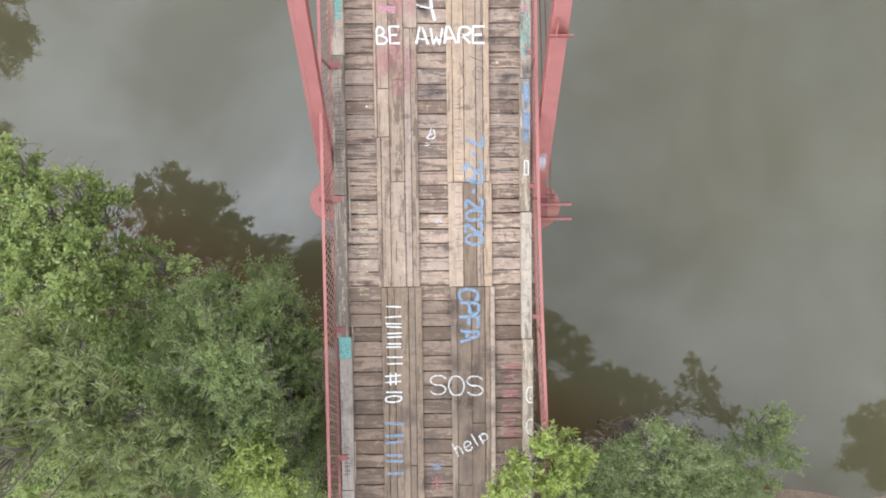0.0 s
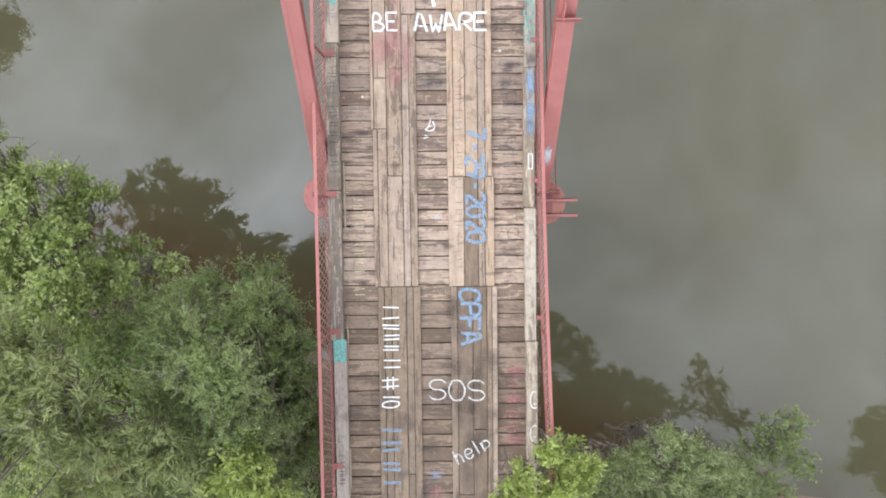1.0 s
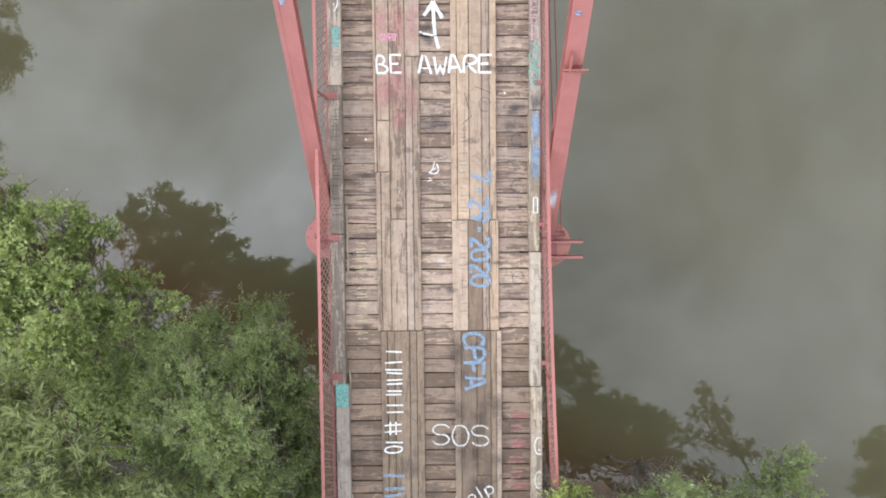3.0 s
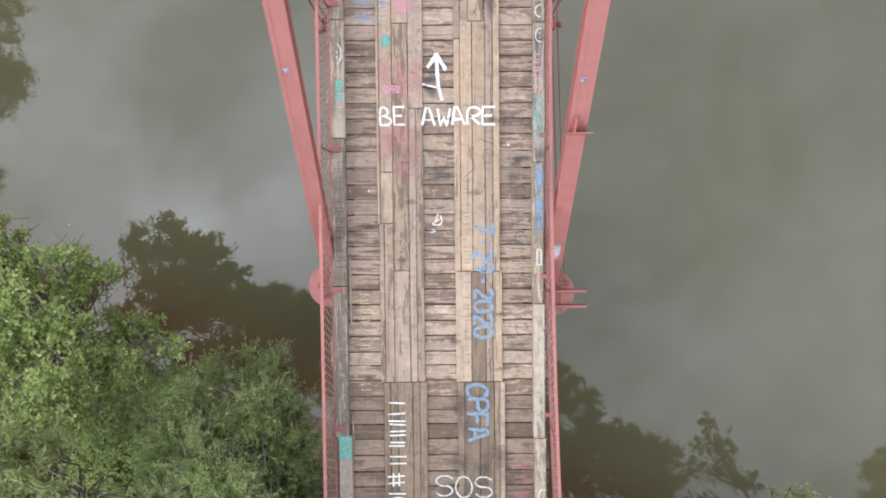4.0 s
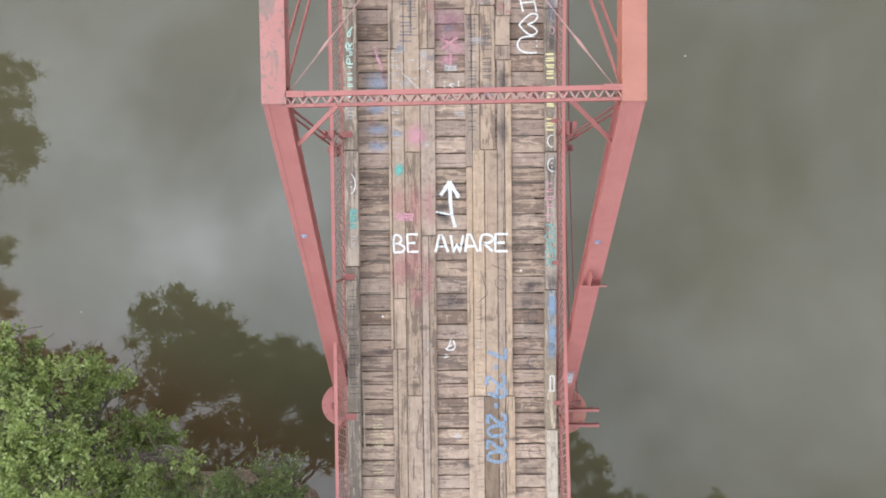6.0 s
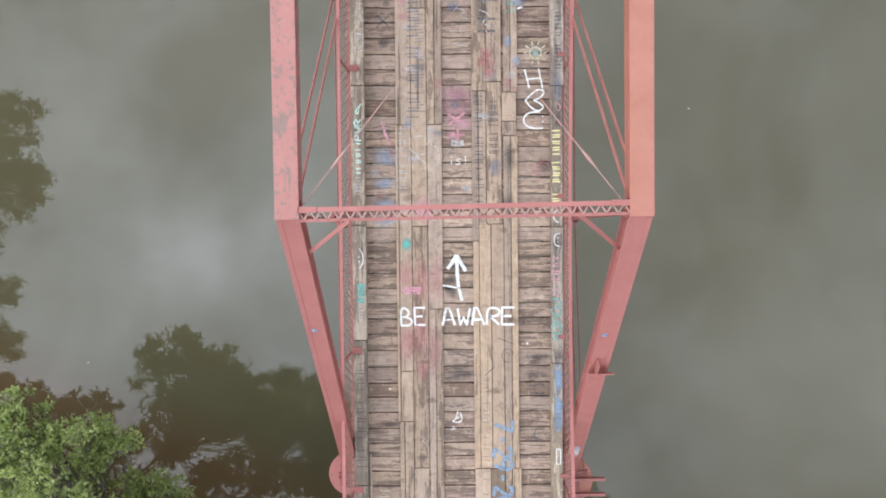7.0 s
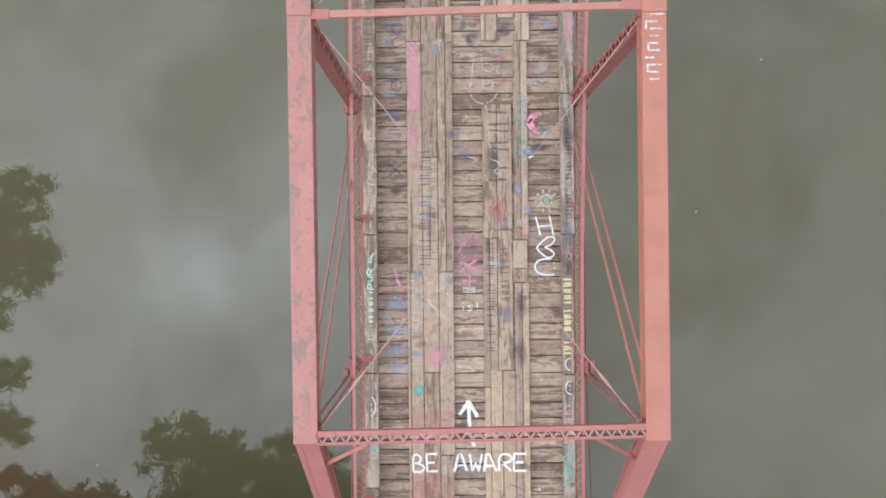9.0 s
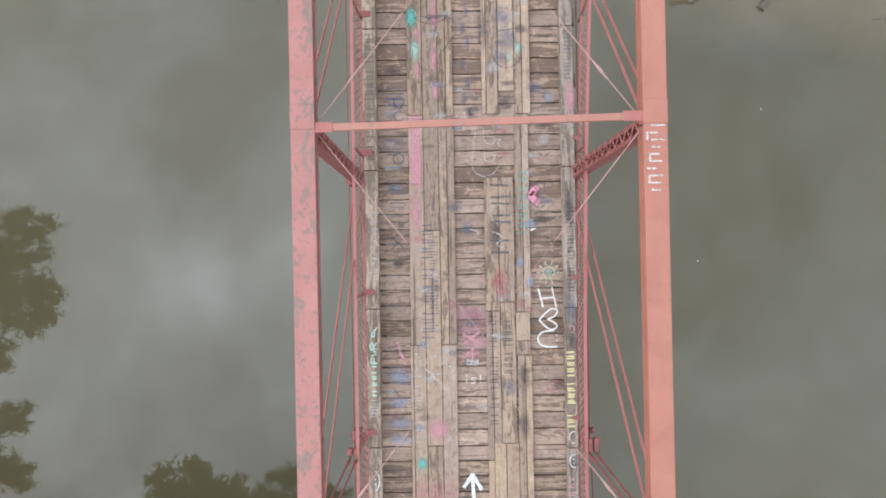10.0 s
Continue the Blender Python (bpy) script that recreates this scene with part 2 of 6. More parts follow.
# ---- mesh helpers ----
def link(name, bm, material, parent=None, label=""):
    """Turn a bmesh into one mesh object."""
    mesh = bpy.data.meshes.new(name)
    bm.normal_update()
    bm.to_mesh(mesh)
    bm.free()
    for mt in material if isinstance(material, (list, tuple)) else [material]:
        mesh.materials.append(mt)
    ob = new(name, mesh)
    if parent:
        ob.parent = parent
    if label:
        ob["label"] = label
    return ob


def part(name, bm, material, parent, label=""):
    return link(name, bm, material, parent, label)


def place(name, mesh, parent, m, label=""):
    """One more object on a mesh that exists."""
    ob = new(name, mesh)
    ob.parent = parent
    ob.matrix_basis = m
    if label:
        ob["label"] = label
    return ob


def thing(name, label, category, group="", kind="", at=(0, 0, 0)):
    ob = new(name)
    ob.location = at
    ob.empty_display_size = 0.2
    return tagged(ob, label, category, group, kind)


def box(bm, x0, x1, y0, y1, z0, z1, bevel=0.0, m=None):
    """A box with chamfered edges, added to bm."""
    made = bmesh.ops.create_cube(bm, size=1.0)["verts"]
    for v in made:
        v.co = Vector(((x0 + x1) / 2 + v.co.x * (x1 - x0), (y0 + y1) / 2 + v.co.y * (y1 - y0), (z0 + z1) / 2 + v.co.z * (z1 - z0)))
    if bevel:
        edges = list({e for v in made for e in v.link_edges})
        made = bmesh.ops.bevel(bm, geom=edges, offset=bevel, segments=1, affect="EDGES")["verts"]
    if m is not None:
        bmesh.ops.transform(bm, matrix=m, verts=made)
    return made


def bar(bm, a, b, wide, deep, side=(0, 0, 1), bevel=0.0):
    """A straight bar from a to b; wide is across, deep is along the direction nearest to side."""
    a, b = Vector(a), Vector(b)
    d = (b - a).normalized()
    across = d.cross(Vector(side)).normalized()
    up = across.cross(d).normalized()
    m = Matrix((across, d, up)).transposed().to_4x4()
    m.translation = (a + b) / 2
    n = (b - a).length
    return box(bm, -wide / 2, wide / 2, -n / 2, n / 2, -deep / 2, deep / 2, bevel, m)


def rod(bm, a, b, r0, r1=None, sides=8, caps=True):
    a, b = Vector(a), Vector(b)
    d = b - a
    m = d.to_track_quat("Z", "Y").to_matrix().to_4x4()
    m.translation = (a + b) / 2
    return bmesh.ops.create_cone(bm, cap_ends=caps, segments=sides, radius1=r0, radius2=r0 if r1 is None else r1, depth=d.length, matrix=m)["verts"]


def dome(bm, at, r, normal=(0, 0, 1)):
    m = Vector(normal).to_track_quat("Z", "Y").to_matrix().to_4x4()
    m.translation = Vector(at)
    bmesh.ops.create_cone(bm, cap_ends=True, segments=6, radius1=r, radius2=r * 0.5, depth=r * 0.8, matrix=m)


# ---- ground, banks and water ----
def shore_south(x):
    """The water's edge on the near bank."""
    y = float(np.interp(x, (-12, -6, -4, -3, 2, 4.2, 8, 12), (-1.9, -2.2, -2.45, -3.4, -5.4, -6.2, -7.35, -7.65)))
    if x < -12:
        y += (-12 - x) * 1.1
    return min(y, 12.0) + 0.35 * noise.noise((x * 0.45, 1.3, 0))


def shore_north(x):
    return 17.6 - 0.14 * max(-20.0, min(x, 20.0)) + 0.9 * noise.noise((x * 0.22, 7.7, 0)) + max(0.0, -x - 12) * 0.6


def ground_height(x, y):
    rough = 0.16 * noise.noise((x * 0.6, y * 0.6, 0.3)) + 0.06 * noise.noise((x * 2.1, y * 2.1, 5.0))
    s, n = shore_south(x) - y, y - shore_north(x)
    d = max(s, n)
    if d > 0:
        top = -0.45 + 0.5 * noise.noise((x * 0.05, y * 0.05, 2.0))
        rise = 1 - math.exp(-d / 4.2)
        return WATER + 0.02 + (top - WATER) * rise * min(1.0, d / 1.5) + rough
    return WATER - min(2.2, -d * (0.12 if n > s else 0.3)) + rough * 0.3


def stepped(lo, hi, fine_lo, fine_hi, fine, ratio=1.35):
    xs, x, s = [], fine_lo, fine
    while x <= fine_hi:
        xs.append(x)
        x += fine
    while x < hi:
        xs.append(x)
        s *= ratio
        x += s
    xs.append(hi)
    x, s = fine_lo, fine
    left = []
    while x > lo:
        s *= ratio
        x -= s
        left.append(max(x, lo))
    return left[::-1] + xs


gx, gy = stepped(-2500, 2500, -16, 16, 0.45), stepped(-2500, 2500, -14, 26, 0.45)
g_verts = [(x, y, ground_height(x, y)) for y in gy for x in gx]
g_faces = [(j * len(gx) + i, j * len(gx) + i + 1, (j + 1) * len(gx) + i + 1, (j + 1) * len(gx) + i) for j in range(len(gy) - 1) for i in range(len(gx) - 1)]
g_mesh = bpy.data.meshes.new("ground")
g_mesh.from_pydata(g_verts, [], g_faces)
g_mesh.polygons.foreach_set("use_smooth", [True] * len(g_faces))
m = Mat("bank_soil")
soil = m.mix(m.ramp(m.noise(m.position(), 0.9, 6, 0.6), (0.35, 0.0), (0.65, 1.0)), (0.19, 0.13, 0.09), (0.28, 0.205, 0.15))
soil = m.mix(m.ramp(m.noise(m.position(), 14.0, 4, 0.6), (0.45, 0.0), (0.7, 0.6)), soil, (0.11, 0.08, 0.055))
sep = m.n.new("ShaderNodeSeparateXYZ")
m.join(m.position(), sep.inputs[0])
green = m.math("MULTIPLY", m.ramp(m.noise(m.position(), 1.7, 5, 0.6), (0.40, 0.0), (0.55, 0.9)), m.ramp(m.math("ADD", m.math("MULTIPLY", sep.outputs["Z"], 0.3), 1.75), (0.2, 0.0), (0.7, 1.0)))
soil = m.mix(green, soil, (0.07, 0.10, 0.03))
m.bump(m.noise(m.position(), 9.0, 6, 0.7), 0.6, 0.08)
g_mesh.materials.append(m.finish(soil, 0.95))
ground = tagged(new("ground", g_mesh), "brown earth river banks with sparse green cover", "ground", kind="structure")

m = Mat("murky_river_water")
silt = m.noise(m.position((0.16, 0.16, 1)), 1.0, 4, 0.55, 0.5)
w_col = m.mix(m.ramp(silt, (0.35, 0.0), (0.65, 1.0)), (0.077, 0.068, 0.037), (0.092, 0.081, 0.045))
sep = m.n.new("ShaderNodeSeparateXYZ")
m.join(m.position(), sep.inputs[0])
shoal = m.math("ADD", m.math("MULTIPLY", sep.outputs["Y"], 1.0), m.math("MULTIPLY", sep.outputs["X"], 0.22))
shoal = m.math("ADD", shoal, m.math("MULTIPLY", m.noise(m.position((0.5, 0.5, 1)), 1.0, 4, 0.6), 2.0))
w_col = m.mix(m.ramp(m.math("MULTIPLY", shoal, 0.05), (0.84, 0.0), (0.95, 0.8)), w_col, (0.19, 0.15, 0.09))
near = m.math("ADD", m.math("MULTIPLY", sep.outputs["Y"], -1.0), m.math("MULTIPLY", sep.outputs["X"], -0.45))
w_col = m.mix(m.ramp(m.math("MULTIPLY", near, 0.25), (0.55, 0.0), (0.95, 0.7)), w_col, (0.105, 0.062, 0.03))
m.bump(m.noise(m.position((1, 0.8, 1)), 0.7, 3, 0.5), 0.008, 0.05)
mat_water = m.finish(w_col, 0.007)
m.bsdf.inputs["IOR"].default_value = 1.66
bm = bmesh.new()
bmesh.ops.create_grid(bm, x_segments=40, y_segments=8, size=0.5)
for v in bm.verts:
    v.co = Vector((v.co.x * 700, 6 + v.co.y * 80, WATER))
water = tagged(link("water", bm, mat_water), "calm murky grey-green river water mirroring clouds", "river", kind="structure")

# ---- bridge deck ----
DECK_SOUTH, DECK_NORTH = -9.2, 28.6
PITCH = 0.2695
deck = thing("bridge_deck", "worn timber bridge deck covered in painted writing", "deck", kind="structure")

rng = random.Random(4)
plank_meshes = {}
for tag, mt in (("plain", MAT_CROSS), ("pale", MAT_CROSS_PALE), ("soiled", MAT_CROSS_SOIL)):
    plank_meshes[tag] = []
    for k in range(5):
        bm = bmesh.new()
        half, n = 0.1295, 30
        x0, x1 = -1.86 - 0.01 * k, 1.86 + 0.012 * (4 - k)
        rings = []
        for q in range(n + 1):
            px = x0 + (x1 - x0) * q / n + (0.03 * noise.noise((q * 1.7, k, 9)) if 0 < q < n else 0)
            lo, hi = [0.006 * noise.noise((px * 3.1, k * 3.3, e)) + 0.006 * noise.noise((px * 13, k * 3.3, e)) - 0.003 - max(0.0, 0.05 * (noise.noise((px * 4.3, k * 2.7, e + 2)) - 0.42)) for e in (0.0, 5.0)]
            sag = 0.004 * noise.noise((px * 1.3, k * 2.1, 3.0))
            ring = [(-half - lo, -0.075), (-half - lo, -0.012), (-half + 0.008 - lo, sag), (half - 0.008 + hi, sag), (half + hi, -0.012), (half + hi, -0.075)]
            rings.append([bm.verts.new((px, py, pz)) for py, pz in ring])
        for a, b in zip(rings, rings[1:]):
            for q in range(6):
                bm.faces.new((a[q], a[(q + 1) % 6], b[(q + 1) % 6], b[q]))
        bm.faces.new(rings[0])
        bm.faces.new(rings[-1][::-1])
        bmesh.ops.recalc_face_normals(bm, faces=bm.faces)
        mesh = bpy.data.meshes.new("cross_plank")
        bm.to_mesh(mesh)
        bm.free()
        mesh.materials.append(mt)
        plank_meshes[tag].append(mesh)
# joints between the cross planks, south to north
JOINTS = [-4.58, -4.25, -3.99, -3.72, -3.49, -3.22, -2.945, -2.674, -2.404, -2.114, -1.824, -1.556, -1.311, -1.066, -0.779, -0.515, -0.272,
          0.002, 0.265, 0.558, 0.819, 1.079, 1.339, 1.577, 1.835, 2.113, 2.381, 2.626, 2.913, 3.2, 3.485, 3.752, 4.015, 4.28, 4.543, 4.804,
          5.074, 5.33, 5.615, 5.9, 6.18, 6.454, 6.715, 6.995, 7.26, 7.527, 7.782, 8.058, 8.314, 8.59, 8.856, 9.113, 9.38, 9.637, 9.913,
          10.2, 10.468, 10.745, 11.013, 11.29, 11.548, 11.817, 12.085, 12.363, 12.642, 12.931]
while JOINTS[0] > DECK_SOUTH:
    JOINTS.insert(0, JOINTS[0] - PITCH)
while JOINTS[-1] < DECK_NORTH:
    JOINTS.append(JOINTS[-1] + PITCH)
for y0, y1 in zip(JOINTS, JOINTS[1:]):
    mid = (y0 + y1) / 2
    soiled = mid < -1.7 or (mid < -0.2 and rng.random() < 0.3)
    kind = "soiled" if soiled else "pale" if rng.random() < (0.75 if mid < 5 else 0.35) else "plain"
    ob = place("cross_plank", rng.choice(plank_meshes[kind]), deck, pose(rng.uniform(-0.012, 0.012), mid, rng.uniform(-0.007, 0.002), rng.uniform(-0.9, 0.9), rng.uniform(-0.1, 0.1), rng.uniform(-0.12, 0.12)))
    gap = 0.032 if abs(y1 - 0.558) < 0.01 else rng.choice((0.006, 0.008, 0.008, 0.011, 0.016))
    ob.scale.y = (y1 - y0 - gap) / 0.259


def runner(x0, x1, y0, y1, material, top=0.05):
    """One lengthwise running board on the cross planks, with split ends and a slight bow."""
    bm = bmesh.new()
    box(bm, x0 + 0.005, x1 - 0.005, y0 + 0.006, y1 - 0.006, 0.004, top + rng.uniform(-0.008, 0.006), 0.008)
    lean = rng.uniform(-0.004, 0.004)
    for v in bm.verts:
        v.co.x += lean * (v.co.y - y0) / max(0.5, y1 - y0)
    bm.verts.ensure_lookup_table()
    centre = Vector(((x0 + x1) / 2, (y0 + y1) / 2, 0))
    bmesh.ops.translate(bm, vec=-centre, verts=bm.verts)
    ob = part("runner_plank", bm, material, deck)
    ob.location = centre
    return ob


def lane(x0, x1, joints, materials):
    for y0, y1, mt in zip(joints, joints[1:], materials):
        if mt:
            runner(x0, x1, y0, y1, mt)


O, N, S, U = MAT_RUN, MAT_RUN_NEW, MAT_RUN_SOIL, MAT_RUN_MUD
# west wheel track
lane(-0.995, -0.875, (-9.2, -4.9, -0.80), (U, S))
lane(-0.875, -0.742, (-9.2, -3.7, -0.80), (U, S))
lane(-0.742, -0.482, (-9.2, -5.2, -0.80), (U, S))
lane(-0.482, -0.36, (-9.2, -4.2, -0.80), (U, S))
lane(-0.36, -0.226, (-9.2, -0.80), (S,))
lane(-1.035, -0.945, (-0.80, 1.965), (O,))
lane(-0.945, -0.785, (-0.80, 1.965), (O,))
lane(-1.06, -1.005, (1.965, 7.10), (N,))
lane(-1.005, -0.785, (1.965, 2.84, 7.10), (N, N))
lane(-0.785, -0.515, (-0.80, 1.15, 5.35, 9.09, 13.7, 18.2, 22.7, 28.6), (O, O, N, O, O, N, O))
lane(-0.515, -0.39, (-0.80, 3.92), (O,))
lane(-0.39, -0.262, (-0.80, 3.92), (O,))
lane(-0.515, -0.255, (3.92, 7.10), (O,))
lane(-0.515, -0.375, (7.10, 11.08, 15.2, 19.6, 24.0, 28.6), (O, O, O, N, O))
lane(-0.375, -0.245, (7.10, 11.08, 15.2, 19.6, 24.0, 28.6), (O, O, O, N, O))
lane(-1.05, -0.785, (7.10, 11.10, 15.0, 19.3, 23.6, 28.6), (N, O, O, N, O))
# east wheel track
lane(0.30, 0.42, (-9.2, -0.81), (S,))
lane(0.42, 0.69, (-9.2, -4.6, -0.81), (U, U))
lane(0.69, 0.94, (-9.2, -3.4, -0.81), (U, U))
lane(0.94, 1.035, (-9.2, -0.81), (S,))
lane(1.035, 1.13, (-9.2, -0.81), (O,))
lane(0.262, 0.375, (1.125, 5.09), (N,))
lane(0.375, 0.58, (1.125, 5.38), (N,))
lane(0.27, 0.55, (-0.81, 1.125), (N,))
lane(0.55, 0.80, (-0.81, 1.125), (U,))
lane(0.80, 0.92, (-0.81, 1.125), (O,))
lane(0.92, 1.085, (-0.81, 1.125), (N,))
lane(0.58, 0.80, (1.125, 5.38), (N,))
lane(0.80, 0.93, (1.125, 6.9), (O,))
lane(0.93, 1.05, (1.125, 6.9), (N,))
lane(0.255, 0.375, (5.09, 7.67), (O,))
lane(0.375, 0.51, (5.09, 7.67), (O,))
lane(0.51, 0.775, (5.38, 7.82), (O,))
lane(0.775, 1.03, (6.9, 7.145, 7.645), (O, N))
lane(0.255, 0.51, (7.67, 10.0), (O,))
lane(0.51, 0.775, (7.82, 10.0), (O,))
lane(0.80, 0.93, (7.645, 11.10), (O,))
lane(0.93, 1.055, (7.645, 11.10), (O,))
lane(0.253, 0.335, (11.10, 15.4, 19.8, 28.6), (N, O, O))
lane(0.335, 0.54, (11.10, 15.4, 19.8, 28.6), (O, N, O))
lane(0.545, 0.822, (11.50, 15.8, 20.3, 28.6), (N, O, O))
lane(0.825, 0.96, (11.10, 15.1, 19.5, 28.6), (O, O, N))
lane(0.96, 1.10, (11.10, 15.1, 19.5, 28.6), (N, O, O))


def rail_line(side, y):
    """The railing's sideways place; the east one bows."""
    return -1.865 if side < 0 else 1.745 + 0.003 * (y - 4.6) ** 2 * (1 if -4 < y < 13.5 else 0) + (0.22 if not -4 < y < 13.5 else 0)


def rail_foot(side, y):
    """The railing leans a little: its foot stands off its top."""
    return rail_line(side, y) + 0.04 if side < 0 else max(rail_line(side, y) + 0.07, 1.835)


def rail_at(side, y, z):
    return rail_foot(side, y) + (rail_line(side, y) - rail_foot(side, y)) * z / 1.08


def curb(x0, x1, y0, y1, material, top=0.19):
    bm = bmesh.new()
    box(bm, x0, x1, y0 + 0.006, y1 - 0.006, 0.0, top, 0.012)
    bmesh.ops.translate(bm, vec=(-(x0 + x1) / 2, -(y0 + y1) / 2, 0), verts=bm.verts)
    ob = part("curb_timber", bm, material, deck)
    ob.location = ((x0 + x1) / 2, (y0 + y1) / 2, 0.002)
    ob.rotation_euler.z = rng.uniform(-0.003, 0.003)


for y0, y1, shift in ((-9.2, -4.6, 0.03), (-4.6, -1.72, 0.03), (-1.72, 0.9, -0.02), (0.9, 3.41, -0.01), (3.41, 5.375, 0), (5.375, 7.75, 0), (7.75, 10.13, 0), (10.13, 12.58, 0), (12.58, 16.4, 0), (16.4, 20.6, 0), (20.6, 24.6, 0), (24.6, 28.6, 0)):
    curb(-1.80 + shift, -1.57 + shift, y0, y1, MAT_CURB if y0 < 3 else MAT_CURB_WORN)
for y0, y1, shift, mt in ((-9.2, -4.6, 0.02, MAT_CURB), (-4.6, -1.78, 0.02, MAT_CURB_PALE), (-1.78, 0.57, 0.0, MAT_CURB_PALE), (0.57, 2.98, -0.02, MAT_CURB_PALE), (2.98, 5.32, 0, MAT_CURB), (5.32, 7.72, 0, MAT_CURB), (7.72, 10.14, 0, MAT_CURB), (10.14, 12.58, 0, MAT_CURB), (12.58, 16.4, 0, MAT_CURB), (16.4, 20.6, 0, MAT_CURB), (20.6, 24.6, 0, MAT_CURB), (24.6, 28.6, 0, MAT_CURB)):
    curb(1.61 + shift, (1.80 if y0 < 7 else 1.828) + shift, y0, y1, mt)
for x, y0, y1 in ((-1.535, -2.12, -1.36), (-1.535, -4.45, -3.72), (-1.545, 0.2, 1.4)):
    bm = bmesh.new()
    box(bm, -0.016, 0.016, (y0 - y1) / 2, (y1 - y0) / 2, 0.003, 0.034, 0.004)
    batten = part("batten", bm, MAT_CURB_PALE, deck)
    batten.location = (x, (y0 + y1) / 2, 0.002)
    batten.rotation_euler.z = rng.uniform(-0.012, 0.012)
for x in (-1.55, -0.95, -0.32, 0.32, 0.95, 1.55):
    bm = bmesh.new()
    box(bm, x - 0.06, x + 0.06, DECK_SOUTH, DECK_NORTH, -0.36, -0.083, 0.004)
    part("stringer", bm, MAT_BEAM, deck)

# ---- trusses ----
TOP, LOW, PANEL, PIN = 4.51, -0.47, 4.6, 0.85
NODES = [PIN + PANEL * k for k in range(7)]
WEST, EAST = -1.955, 1.875
CHORD = 0.262


def channel(a, b, side, off, deep, facing):
    """A rolled channel from a to b: web and two flanges as one solid profile. facing: which way the flanges point."""
    a, b = Vector(a), Vector(b)
    d = (b - a).normalized()
    across = d.cross(Vector(side)).normalized()
    up = across.cross(d).normalized()
    t, w = 0.012, 0.05
    prof = [(0, 0), (w, 0), (w, -t), (t, -t), (t, -deep + t), (w, -deep + t), (w, -deep), (0, -deep)]
    bm = bmesh.new()
    ends = [[bm.verts.new(p + across * (off + facing * u) + up * (v - 0.008)) for u, v in prof] for p in (a, b)]
    for k in range(8):
        bm.faces.new((ends[0][k], ends[0][(k + 1) % 8], ends[1][(k + 1) % 8], ends[1][k]))
    bm.faces.new(ends[0][::-1])
    bm.faces.new(ends[1])
    bmesh.ops.recalc_face_normals(bm, faces=bm.faces)
    return bm


def riveted_box(name, a, b, wide, deep, side, material, owner):
    """A built-up member: a cover plate on two channels, open below."""
    bm = bmesh.new()
    bar(bm, a, b, wide, 0.014, side, 0.003)
    plate = part(name, bm, material, owner)
    for s in (-1, 1):
        part("channel", channel(a, b, side, s * (wide / 2 - 0.055), deep, s), material, plate)
    return plate


def rivet_rows(bm, a, b, wide, side, step=0.155):
    a, b = Vector(a), Vector(b)
    d = (b - a).normalized()
    across = d.cross(Vector(side)).normalized()
    up = across.cross(d).normalized()
    n = int((b - a).length / step)
    for k in range(n):
        for s in (-1, 1):
            dome(bm, a + d * (k + 0.5) * step + across * s * (wide / 2 - 0.025) + up * 0.010, 0.0075, up)


def lacing(bm, a, b, apart, side, step=0.2, wide=0.028):
    """Zigzag flat bars between two parallel members."""
    a, b = Vector(a), Vector(b)
    d = (b - a).normalized()
    across = d.cross(Vector(side)).normalized()
    n = max(2, int((b - a).length / step))
    for k in range(n):
        s = 1 if k % 2 else -1
        p = a + d * (b - a).length * k / n + across * s * apart / 2
        q = a + d * (b - a).length * (k + 1) / n - across * s * apart / 2
        bar(bm, p, q, wide, 0.008, side)


def eyebar(bm, a, b, wide, deep, side=(0, 0, 1)):
    bar(bm, a, b, wide, deep, side, 0.003)
    for p in (a, b):
        rod(bm, Vector(p) - Vector((deep, 0, 0)), Vector(p) + Vector((deep, 0, 0)), wide * 1.35, sides=12)


def sway(x, y):
    """How far the west chord has drifted off its straight line."""
    return float(np.interp(y, (5.45, 9.4, 11.6, 28.0), (0.015, 0.0, -0.035, -0.05))) if x < 0 else float(np.interp(y, (0.85, 5.45), (0.135, -0.005)))


